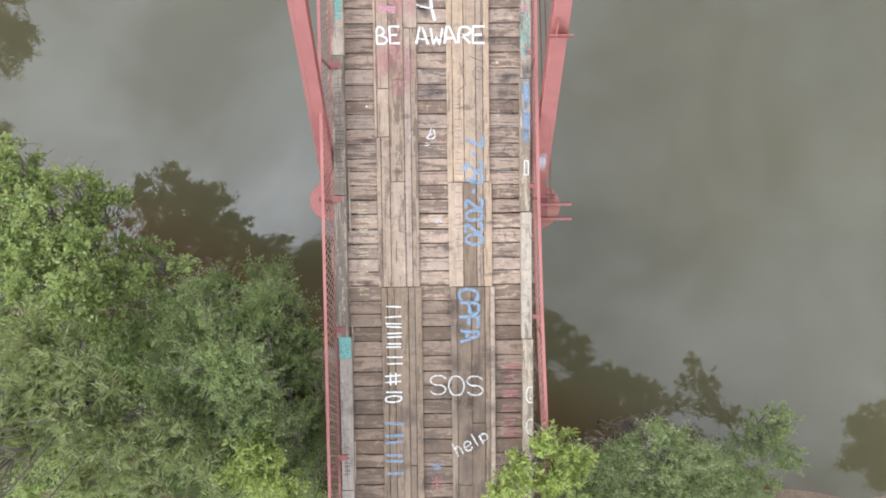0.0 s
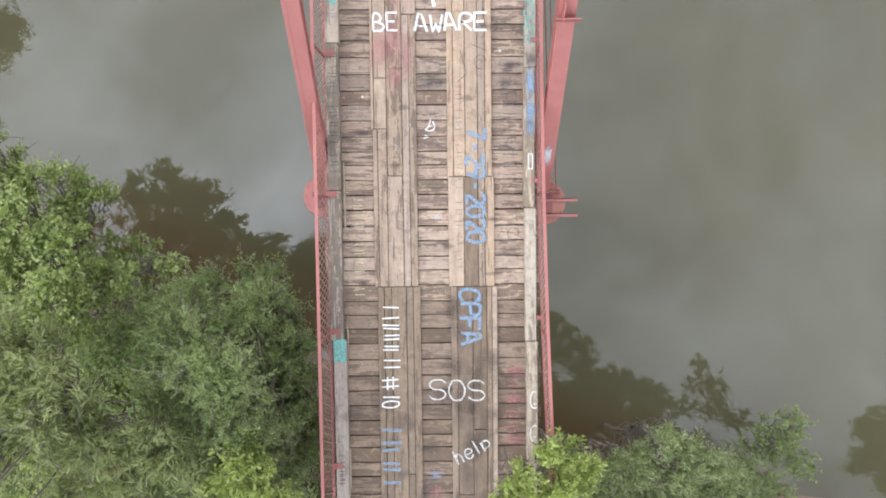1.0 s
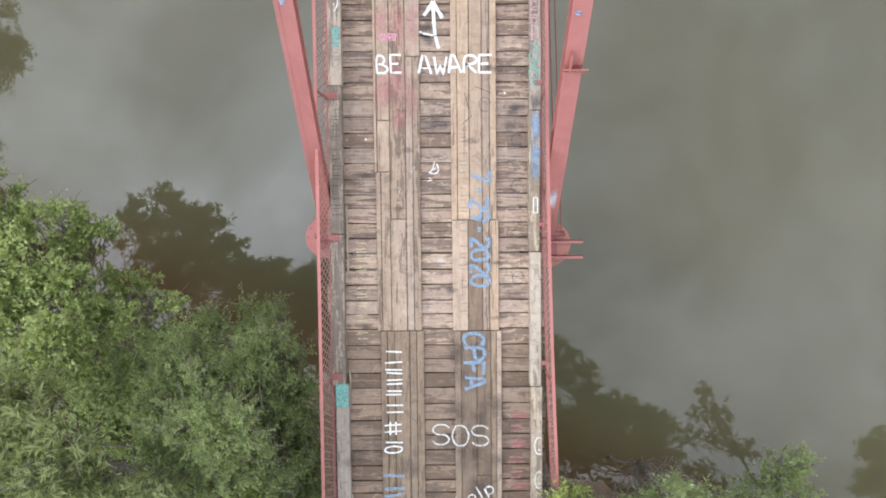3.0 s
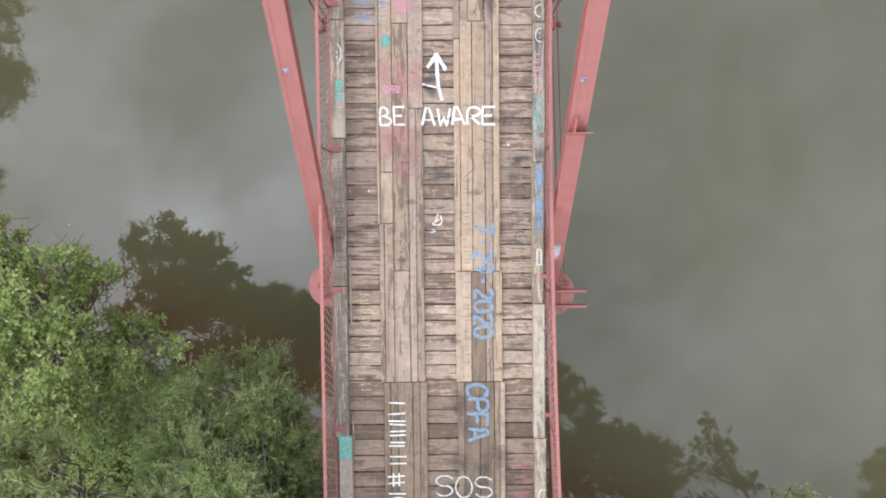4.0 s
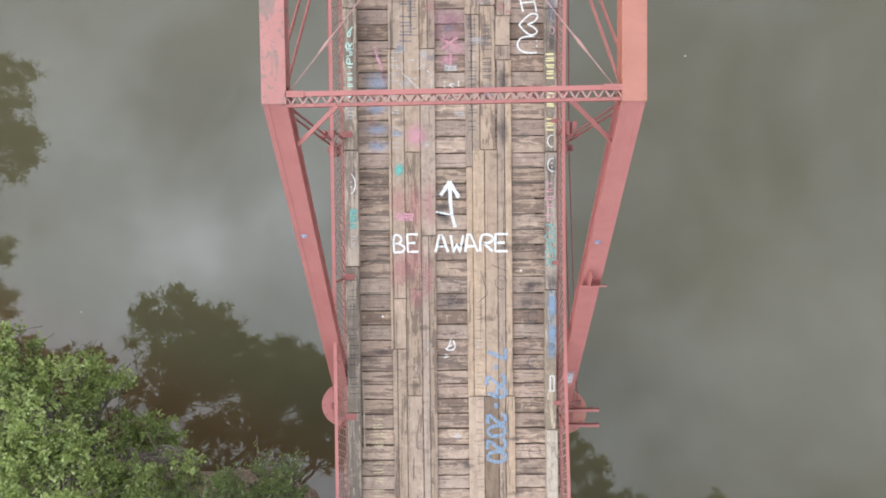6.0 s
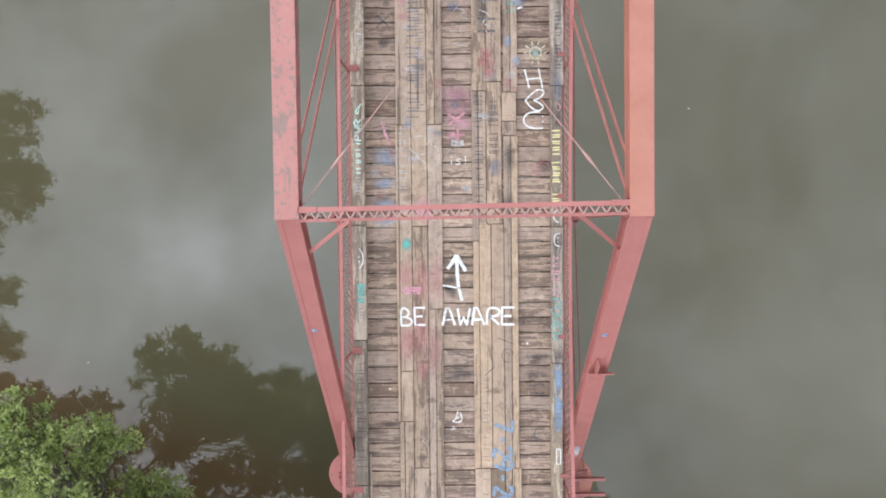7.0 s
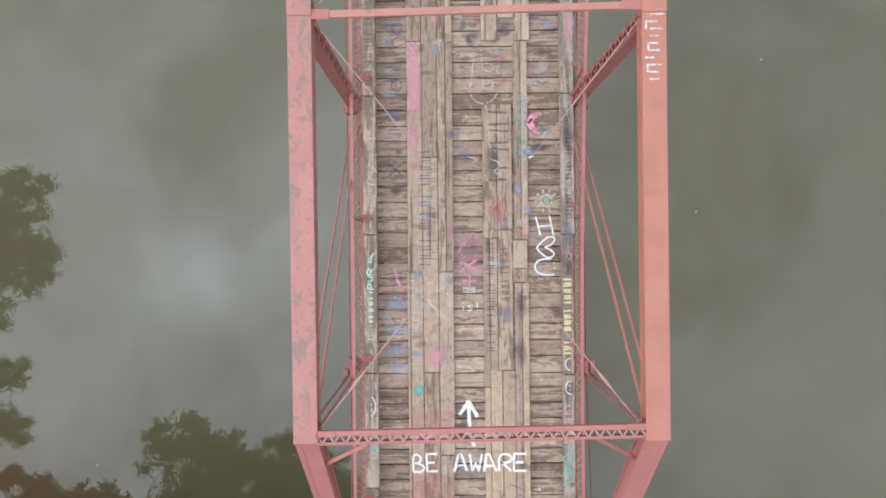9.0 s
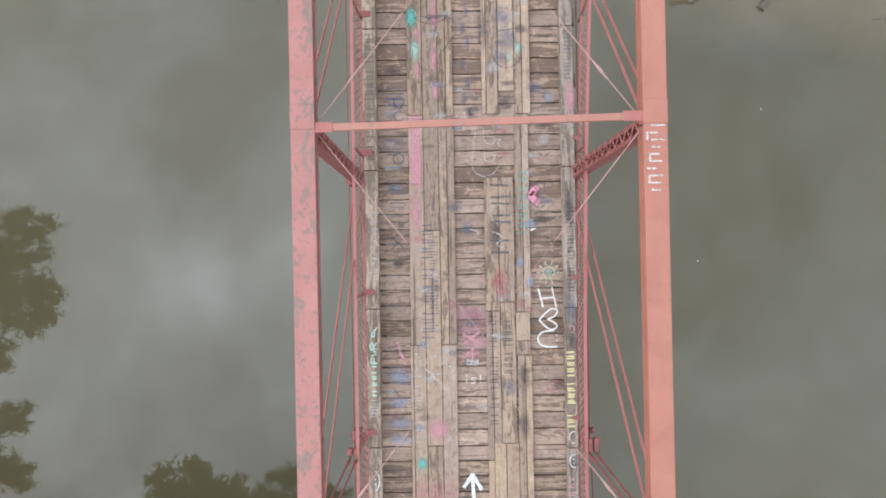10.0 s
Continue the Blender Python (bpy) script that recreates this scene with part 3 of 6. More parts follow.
def truss(x, paint, chord_paint, label):
    t = thing("bridge_truss", label, "truss", "side trusses", at=(x, 0, 0))
    inward = 1 if x < 0 else -1
    south, north = NODES[0], NODES[-1]
    # end posts and top chord
    for y0, y1 in ((south, NODES[1]), (north, NODES[5])):
        up = Vector((0, -(TOP - LOW) * (1 if y1 > y0 else -1), PANEL)).normalized()
        a, b = Vector((0, y0, LOW)), Vector((0, y1, TOP))
        post = riveted_box("end_post", a, b, CHORD, 0.22, up, paint, t)
        bm = bmesh.new()
        lift = up * 0.009
        for s in (-1, 1):
            bar(bm, a + (b - a) * 0.05 + lift + Vector((s * 0.098, 0, 0)), b - (b - a) * 0.01 + lift + Vector((s * 0.098, 0, 0)), 0.062, 0.006, up, 0.0015)
            part("edge_strip", bm, paint, post)
            bm = bmesh.new()
        rivet_rows(bm, a + (b - a) * 0.06 + lift * 0.5, b + lift * 0.5, CHORD, up)
        tagged(part("rivets", bm, MAT_RIVET, post), kind="stuff")
    for k in range(1, 5):
        a, b = (0, NODES[k] + (0.006 if k > 1 else -0.05), TOP), (0, NODES[k + 1] - 0.006 + (0.05 if k == 4 else 0), TOP)
        chord = riveted_box("top_chord", a, b, CHORD, 0.22, (0, 0, 1), chord_paint, t)
        bm = bmesh.new()
        rivet_rows(bm, a, b, CHORD, (0, 0, 1))
        tagged(part("rivets", bm, MAT_RIVET, chord), kind="stuff")
        if k > 1:
            bm = bmesh.new()
            box(bm, -CHORD / 2 - 0.002, CHORD / 2 + 0.002, NODES[k] - 0.02, NODES[k] + 0.24, TOP + 0.008, TOP + 0.017, 0.002)
            part("splice_plate", bm, chord_paint, chord)
    # laced verticals and hip rods
    for k in (2, 3, 4):
        foot, head = (0, NODES[k], LOW), (0, NODES[k], TOP - 0.23)
        post = part("vertical_post", channel(foot, head, (1, 0, 0), -0.1, 0.17, 1), MAT_RED_DARK, t, "laced rusty red vertical post")
        part("channel", channel(foot, head, (1, 0, 0), 0.1, 0.17, -1), MAT_RED_DARK, post)
        for ob in (post, post.children[0]):
            for v in ob.data.vertices:
                v.co.x += 0.093
        for e in (-1, 1):
            bm = bmesh.new()
            lacing(bm, (e * 0.094, NODES[k], LOW + 0.1), (e * 0.094, NODES[k], TOP - 0.3), 0.18, (1, 0, 0), 0.17)
            tagged(part("lacing", bm, MAT_RED, post), kind="stuff")
    for k in (1, 5):
        for s in (-1, 1):
            bm = bmesh.new()
            rod(bm, (s * 0.055, NODES[k], LOW), (s * 0.055, NODES[k], TOP - 0.1), 0.016)
            rod(bm, (s * 0.055, NODES[k], 1.15), (s * 0.055, NODES[k], 1.4), 0.028, sides=6)
            reach = 0.15 if x < 0 else 0.26
            box(bm, s * 0.055 - 0.045, s * 0.055 + 0.045, NODES[k] + 0.03, NODES[k] + reach, 0.93, 1.07, 0.02)
            part("hip_rod", bm, MAT_RED_DARK, t)
    # diagonal eyebars in pairs
    for k0, k1 in ((1, 2), (2, 3), (4, 3), (5, 4)):
        for s in (-1, 1):
            bm = bmesh.new()
            eyebar(bm, (s * 0.065, NODES[k0], TOP - 0.12), (s * 0.065, NODES[k1], LOW), 0.055 if k0 in (1, 5) else 0.045, 0.02, (1, 0, 0))
            part("diagonal_bar", bm, MAT_RED, t)
    for k in range(6):
        for s in (-1, 1):
            bm = bmesh.new()
            off = -inward * (0.09 + 0.1 * s) if x < 0 else 0.21 + 0.05 * s
            eyebar(bm, (off, NODES[k], LOW), (off, NODES[k + 1], LOW), 0.035, 0.018, (1, 0, 0))
            part("lower_chord_bar", bm, MAT_RED_DARK, t)
    for k in range(7):
        bm = bmesh.new()
        rod(bm, (-0.2, NODES[k], LOW), (0.29, NODES[k], LOW), 0.04, sides=10)
        rod(bm, (-0.24, NODES[k], LOW), (-0.2, NODES[k], LOW), 0.06, sides=6)
        rod(bm, (0.29, NODES[k], LOW), (0.33, NODES[k], LOW), 0.06, sides=6)
        part("pin", bm, MAT_RED_DARK, t)
        if 0 < k < 6:
            bm = bmesh.new()
            box(bm, -inward * 0.12 - 0.08, -inward * 0.12 + 0.08, NODES[k] - 0.11, NODES[k] + 0.11, LOW - 0.1, LOW + 0.16, 0.02)
            for e in (-1, 1):
                dome(bm, (-inward * 0.12 + 0.03 * e, NODES[k] + 0.06 * e, LOW + 0.16), 0.03)
            part("hanger_plate", bm, MAT_RED_DARK, t)
    for ob in t.children_recursive:
        for v in ob.data.vertices:
            v.co.x += sway(x, v.co.y)
    return t


truss_west = truss(WEST, MAT_RED, MAT_RED_WORN, "tall iron truss in faded pinkish red paint with grey worn patches")
truss_east = truss(EAST, MAT_RED, MAT_RED_WARM, "tall iron truss in faded salmon red paint")

# bracket on the east end post
bm = bmesh.new()
slope = Vector((0, PANEL, TOP - LOW)).normalized()
normal = Vector((0, -(TOP - LOW), PANEL)).normalized()
spot = Vector((0, PIN, LOW)) + slope * ((2.17 - LOW) / slope.z)
bar(bm, spot + Vector((-0.1, 0, 0)) + normal * 0.08, spot + Vector((0.25, 0, 0)) + normal * 0.08, 0.016, 0.16, (0, 0, 1))
bar(bm, spot + normal * 0.08, spot + slope * 0.28 + normal * 0.08, 0.014, 0.14, normal)
part("bracket", bm, MAT_RED, truss_east)

# small plates on both end posts
m = Mat("sticker_white")
MAT_STICKER = m.finish(m.mix(m.ramp(m.noise(m.coords((1, 1, 1), shift=False), 40.0, 2), (0.45, 0.0), (0.55, 1.0)), (0.36, 0.38, 0.44), (0.08, 0.1, 0.22)), 0.5)
for owner, z in ((truss_west, 2.93), (truss_east, 2.80)):
    spot = Vector((0, PIN, LOW)) + slope * ((z - LOW) / slope.z) + normal * 0.012
    bm = bmesh.new()
    bar(bm, spot - slope * 0.03, spot + slope * 0.03, 0.075, 0.004, normal)
    part("sticker", bm, MAT_STICKER, owner, "small blue and white sticker")

# ---- cross bracing between the trusses ----
IN_W, IN_E = WEST + CHORD / 2, EAST - CHORD / 2


def portal(y, lean):
    """A flat latticed strut at the top of the end posts, with knee braces down to them."""
    t = thing("portal_brace", "latticed red iron portal strut between the end posts", "brace", "portal braces")
    run = Vector((0, PANEL * lean, TOP - LOW)).normalized()
    up = Vector((0, 0, 1))
    a, b = Vector((IN_W, y + 0.055 * lean, TOP - 0.01)), Vector((IN_E, y + 0.10 * lean, TOP - 0.01))
    low = Vector((0, -0.115 * lean, 0))
    for name, off, wide in (("upper_angle", Vector(), 0.052), ("lower_angle", low - up * 0.03, 0.034)):
        bm = bmesh.new()
        bar(bm, a + off, b + off, wide, 0.012, up)
        bar(bm, a + off - up * 0.03, b + off - up * 0.03, 0.012, 0.05, up)
        part(name, bm, MAT_RED, t)
    for drop, mat, step, shift in ((0.012, MAT_ROD, 0.062, 0.0), (0.075, MAT_RED_DARK, 0.085, 0.03)):
        bm = bmesh.new()
        off = low / 2 - up * drop + Vector((shift, 0, 0))
        lacing(bm, a + off, b + off - Vector((2 * shift, 0, 0)), 0.1, up, step, 0.016)
        tagged(part("lacing", bm, mat, t), kind="stuff")
    bm = bmesh.new()
    bar(bm, a + low - up * 0.09, b + low - up * 0.09, 0.03, 0.012, up)
    bar(bm, a - up * 0.09, b - up * 0.09, 0.03, 0.012, up)
    part("under_angle", bm, MAT_RED_DARK, t)
    for p, s in ((a, 1), (b, -1)):
        bm = bmesh.new()
        q = p - run * 0.74 + Vector((s * -0.02, 0, 0))
        bar(bm, q, p + low + Vector((s * 0.55, 0, -0.03)), 0.045, 0.03, up)
        part("knee_brace", bm, MAT_RED, t)
        bm = bmesh.new()
        bar(bm, p + Vector((0, 0, 0.012)), p + Vector((s * 0.2, 0, 0.012)), 0.066, 0.01, up, 0.002)
        for i in range(4):
            dome(bm, p + Vector((s * (0.03 + 0.045 * i), 0, 0.02)), 0.008)
        part("gusset_plate", bm, MAT_RED, t)
    return t


portal(NODES[1], 1)
portal(NODES[5], -1)
for k in (2, 3, 4):
    t = thing("sway_strut", "slim faded red iron strut tying the top chords", "strut", "top struts")
    bm = bmesh.new()
    y, tilt = NODES[k] + 0.03, 0.035
    bar(bm, (IN_W, y - tilt, TOP - 0.03), (IN_E, y + tilt, TOP - 0.03), 0.078, 0.05, (0, 0, 1), 0.004)
    part("beam", bm, MAT_STRUT, t)
    for x0, x1, yy in ((IN_W - 0.01, IN_W + 0.18, y - tilt), (IN_E - 0.22, IN_E + 0.01, y + tilt)):
        bm = bmesh.new()
        box(bm, x0, x1, yy - 0.055, yy + 0.055, TOP - 0.01, TOP + 0.004, 0.002)
        for i in range(3):
            for s in (-1, 1):
                dome(bm, (x0 + 0.04 + 0.055 * i, yy + s * 0.03, TOP + 0.006), 0.009)
        part("gusset_plate", bm, MAT_RED, t)


def brace_rod(a, b, at):
    """A thin sway rod with a turnbuckle."""
    t = thing("brace_rod", "thin red iron tie rod with turnbuckle", "tie rod", "top lateral rods")
    a, b = Vector(a), Vector(b)
    d = (b - a).normalized()
    for name, p, q, r in (("rod", a, a.lerp(b, 0.27), 0.007), ("rod", a.lerp(b, 0.27), a.lerp(b, 0.73), 0.003), ("rod", a.lerp(b, 0.73), b, 0.007)):
        bm = bmesh.new()
        rod(bm, p, q, r, sides=6)
        part(name, bm, MAT_ROD, t)
    bm = bmesh.new()
    c = a + (b - a) * at
    rod(bm, c - d * 0.14, c, 0.009, 0.02)
    rod(bm, c, c + d * 0.14, 0.02, 0.009)
    part("turnbuckle", bm, MAT_ROD, t)


for k in range(1, 5):
    z = TOP - 0.09
    brace_rod((IN_W, NODES[k] + 0.06, z), (IN_E, NODES[k + 1] - 0.06, z), 0.12)
    brace_rod((IN_E, NODES[k] + 0.06, z - 0.03), (IN_W, NODES[k + 1] - 0.06, z - 0.03), 0.12)

# floor beams under the deck
for k in range(7):
    t = thing("floor_beam", "rusty red iron floor beam under the timber deck", "beam", "floor beams")
    bm = bmesh.new()
    box(bm, WEST - 0.05, EAST + 0.05, NODES[k] - 0.012, NODES[k] + 0.012, LOW - 0.42, -0.37)
    for z in (LOW - 0.42, -0.385):
        box(bm, WEST - 0.05, EAST + 0.05, NODES[k] - 0.09, NODES[k] + 0.09, z - 0.008, z + 0.008)
    part("beam", bm, MAT_RED_DARK, t)


# ---- round iron piers ----
def pier(x, y, arms):
    t = thing("bridge_pier", "round iron pier column with a pinkish red cap plate", "pier", "pier columns", at=(x, y, 0))
    bm = bmesh.new()
    rod(bm, (0, 0, WATER - 2.5), (0, 0, LOW - 0.20), 0.34, 0.34, 36)
    part("column", bm, MAT_RED_DARK, t)
    bm = bmesh.new()
    wide = 0.43 if arms else 0.39
    rod(bm, (0, 0, LOW - 0.20), (0, 0, LOW - 0.13), wide, wide - 0.015, 40)
    part("cap", bm, MAT_RED_WARM if arms else MAT_RED, t)
    for k in range(12):
        bm = bmesh.new()
        a = 2 * math.pi * k / 12
        dome(bm, ((wide - 0.055) * math.cos(a), (wide - 0.055) * math.sin(a), LOW - 0.125), 0.018)
        part("bolt", bm, MAT_RIVET, t)
    bm = bmesh.new()
    box(bm, -0.16, 0.16, -0.2, 0.2, LOW - 0.13, LOW - 0.07, 0.01)
    part("shoe_plate", bm, MAT_RED_DARK, t)
    if arms:
        for dy in (-0.24, 0.04):
            bm = bmesh.new()
            box(bm, -0.05, 0.63, dy - 0.03, dy + 0.03, LOW - 0.06, LOW - 0.046, 0.003)
            box(bm, -0.05, 0.63, dy + 0.016, dy + 0.03, LOW - 0.12, LOW - 0.046, 0.003)
            part("arm", bm, MAT_RED, t)


for y in (NODES[0] - 0.03, NODES[-1] + 0.03):
    pier(WEST - 0.05, y, False)
    pier(EAST + 0.17, y - (0.16 if y < 5 else 0), y < 5)

# ---- railings ----
bm = bmesh.new()
bar(bm, (0, -0.19, 0.10), (0, 0.19, 1.04), 0.017, 0.005, (1, 0, 0))
lat_a = bpy.data.meshes.new("lattice_bar")
bm.to_mesh(lat_a)
bm.free()
lat_a.materials.append(MAT_LATTICE)
bm = bmesh.new()
bar(bm, (0.006, 0.19, 0.10), (0.006, -0.19, 1.04), 0.017, 0.005, (1, 0, 0))
lat_b = bpy.data.meshes.new("lattice_bar")
bm.to_mesh(lat_b)
bm.free()
lat_b.materials.append(MAT_LATTICE)


def railing(side):
    t = thing("bridge_railing", "red iron lattice railing along the timber curb", "railing", "side railings")
    y = DECK_SOUTH + 0.4
    while y < DECK_NORTH - 0.1:
        y1 = min(y + 2.4, DECK_NORTH)
        x0 = rail_line(side, y)
        n = 4
        for name, z, wide, deep in (("top_rail", 1.08, 0.052, 0.012), ("top_web", 1.045, 0.010, 0.06), ("bottom_rail", 0.09, 0.05, 0.012)):
            bm = bmesh.new()
            for i in range(n):
                ya, yb = y + (y1 - y) * i / n, y + (y1 - y) * (i + 1) / n
                bar(bm, (rail_at(side, ya, z), ya, z), (rail_at(side, yb, z), yb, z), wide, deep)
            part(name, bm, MAT_RED, t)
        bm = bmesh.new()
        foot, head = Vector((rail_at(side, y, -0.3), y, -0.3)), Vector((x0, y, 1.07))
        bar(bm, foot, head, 0.01, 0.04, (1, 0, 0))
        bar(bm, foot + Vector((side * 0.018, 0, 0)), head + Vector((side * 0.018, 0, 0)), 0.04, 0.004, (1, 0, 0))
        part("post", bm, MAT_RED, t)
        bm = bmesh.new()
        if side < 0:
            xa = rail_at(side, y, 0.2)
            bar(bm, (xa - 0.01, y + 0.04, 0.215), (xa + 0.18, y + 0.04, 0.215), 0.1, 0.014, bevel=0.003)
            dome(bm, (xa + 0.15, y + 0.04, 0.226), 0.016)
            dome(bm, (xa + 0.09, y + 0.04, 0.226), 0.016)
        else:
            xa = rail_at(side, y, 0.2)
            bar(bm, (xa, y + 0.24, 0.215), (xa - 0.12, y + 0.24, 0.215), 0.07, 0.012, bevel=0.003)
        part("curb_clip", bm, MAT_CLIP, t)
        y = y1
    step = 0.13
    count = int((DECK_NORTH - DECK_SOUTH) / step)
    far = bmesh.new()
    for i in range(count - 4):
        y = DECK_SOUTH + 0.6 + i * step
        tilt = math.atan((rail_line(side, y) - rail_foot(side, y)) / 1.08)
        m = Matrix.Translation((rail_foot(side, y), y, 0)) @ Matrix.Rotation(tilt, 4, "Y")
        if -5.2 < y < 13.8:
            place("lattice_bar", lat_a, t, m)
            place("lattice_bar", lat_b, t, m)
        elif y < DECK_NORTH - 0.2:
            for s in (-1, 1):
                bar(far, m @ Vector((0.003 * s, -0.19 * s, 0.10)), m @ Vector((0.003 * s, 0.19 * s, 1.04)), 0.017, 0.005, (1, 0, 0))
    tagged(part("far_lattice", far, MAT_LATTICE, t), kind="stuff")


railing(-1)
railing(1)


# ---- trees and shrubs ----
def leaf_material(name, lo, hi, dry=None):
    m = Mat(name)
    r = m.island()
    c = m.ramp(r, (0.0, lo), (0.75, hi), (1.0, tuple(min(1, v * 1.25) for v in hi)))
    big = m.noise(m.position(), 0.9, 3, 0.5)
    c = m.mix(m.ramp(big, (0.35, 0.0), (0.65, 0.3)), c, lo)
    tuft = m.noise(m.position(), 3.6, 4, 0.6)
    c = m.mix(m.ramp(tuft, (0.52, 0.0), (0.66, 0.55)), c, tuple(min(1, v * 1.3) for v in hi))
    if dry:
        c = m.mix(m.ramp(m.noise(m.position(), 1.4, 2, 0.5), (0.68, 0.0), (0.74, 0.8)), c, dry)
    m.finish(c, 0.42)
    tr = m.n.new("ShaderNodeBsdfTranslucent")
    m.join(m.mix(0.35, c, (0.42, 0.50, 0.10)), tr.inputs[0])
    mx = m.n.new("ShaderNodeMixShader")
    mx.inputs[0].default_value = 0.5
    m.join(m.bsdf.outputs[0], mx.inputs[1])
    m.join(tr.outputs[0], mx.inputs[2])
    m.join(mx.outputs[0], m.out.inputs[0])
    return m.m


m = Mat("grey_brown_bark")
b_n = m.noise(m.coords((6, 6, 1.4), shift=False), 3.0, 6, 0.65)
m.bump(b_n, 0.8, 0.02)
MAT_BARK = m.finish(m.mix(b_n, (0.10, 0.08, 0.065), (0.24, 0.2, 0.165)), 0.9)
LEAF_ASH = leaf_material("yellow_green_leaves", (0.2, 0.26, 0.088), (0.46, 0.53, 0.2))
LEAF_OLIVE = leaf_material("dull_green_fine_leaves", (0.165, 0.222, 0.083), (0.3, 0.37, 0.142))
LEAF_WILLOW = leaf_material("pale_green_willow_leaves", (0.185, 0.225, 0.085), (0.395, 0.425, 0.195), (0.30, 0.17, 0.10))
LEAF_GREY = leaf_material("grey_green_leaves", (0.195, 0.24, 0.108), (0.36, 0.415, 0.19))
LEAF_YOUNG = leaf_material("soft_green_leaves", (0.18, 0.235, 0.09), (0.36, 0.425, 0.175))
LEAF_LIME = leaf_material("bright_lime_leaves", (0.25, 0.315, 0.085), (0.45, 0.515, 0.155))
LEAF_FAR = leaf_material("dark_green_leaves", (0.1, 0.13, 0.05), (0.18, 0.22, 0.08))


def tube(verts, faces, points, radii, sides=5):
    """Adds a bent tapered tube to lists of verts and faces."""
    base = len(verts)
    for i, (p, r) in enumerate(zip(points, radii)):
        d = (points[min(i + 1, len(points) - 1)] - points[max(i - 1, 0)]).normalized()
        a = d.orthogonal().normalized()
        b = d.cross(a)
        for k in range(sides):
            w = 2 * math.pi * k / sides
            verts.append(p + a * r * math.cos(w) + b * r * math.sin(w))
    for i in range(len(points) - 1):
        for k in range(sides):
            j = (k + 1) % sides
            faces.append((base + i * sides + k, base + i * sides + j, base + (i + 1) * sides + j, base + (i + 1) * sides + k))


def bent(a, b, rng, wander, n=5):
    pts = []
    for i in range(n + 1):
        f = i / n
        p = a.lerp(b, f)
        w = wander * math.sin(math.pi * f) * (b - a).length
        pts.append(p + Vector((rng.uniform(-w, w), rng.uniform(-w, w), rng.uniform(-w, w) * 0.5)))
    pts[0], pts[-1] = a, b
    return pts


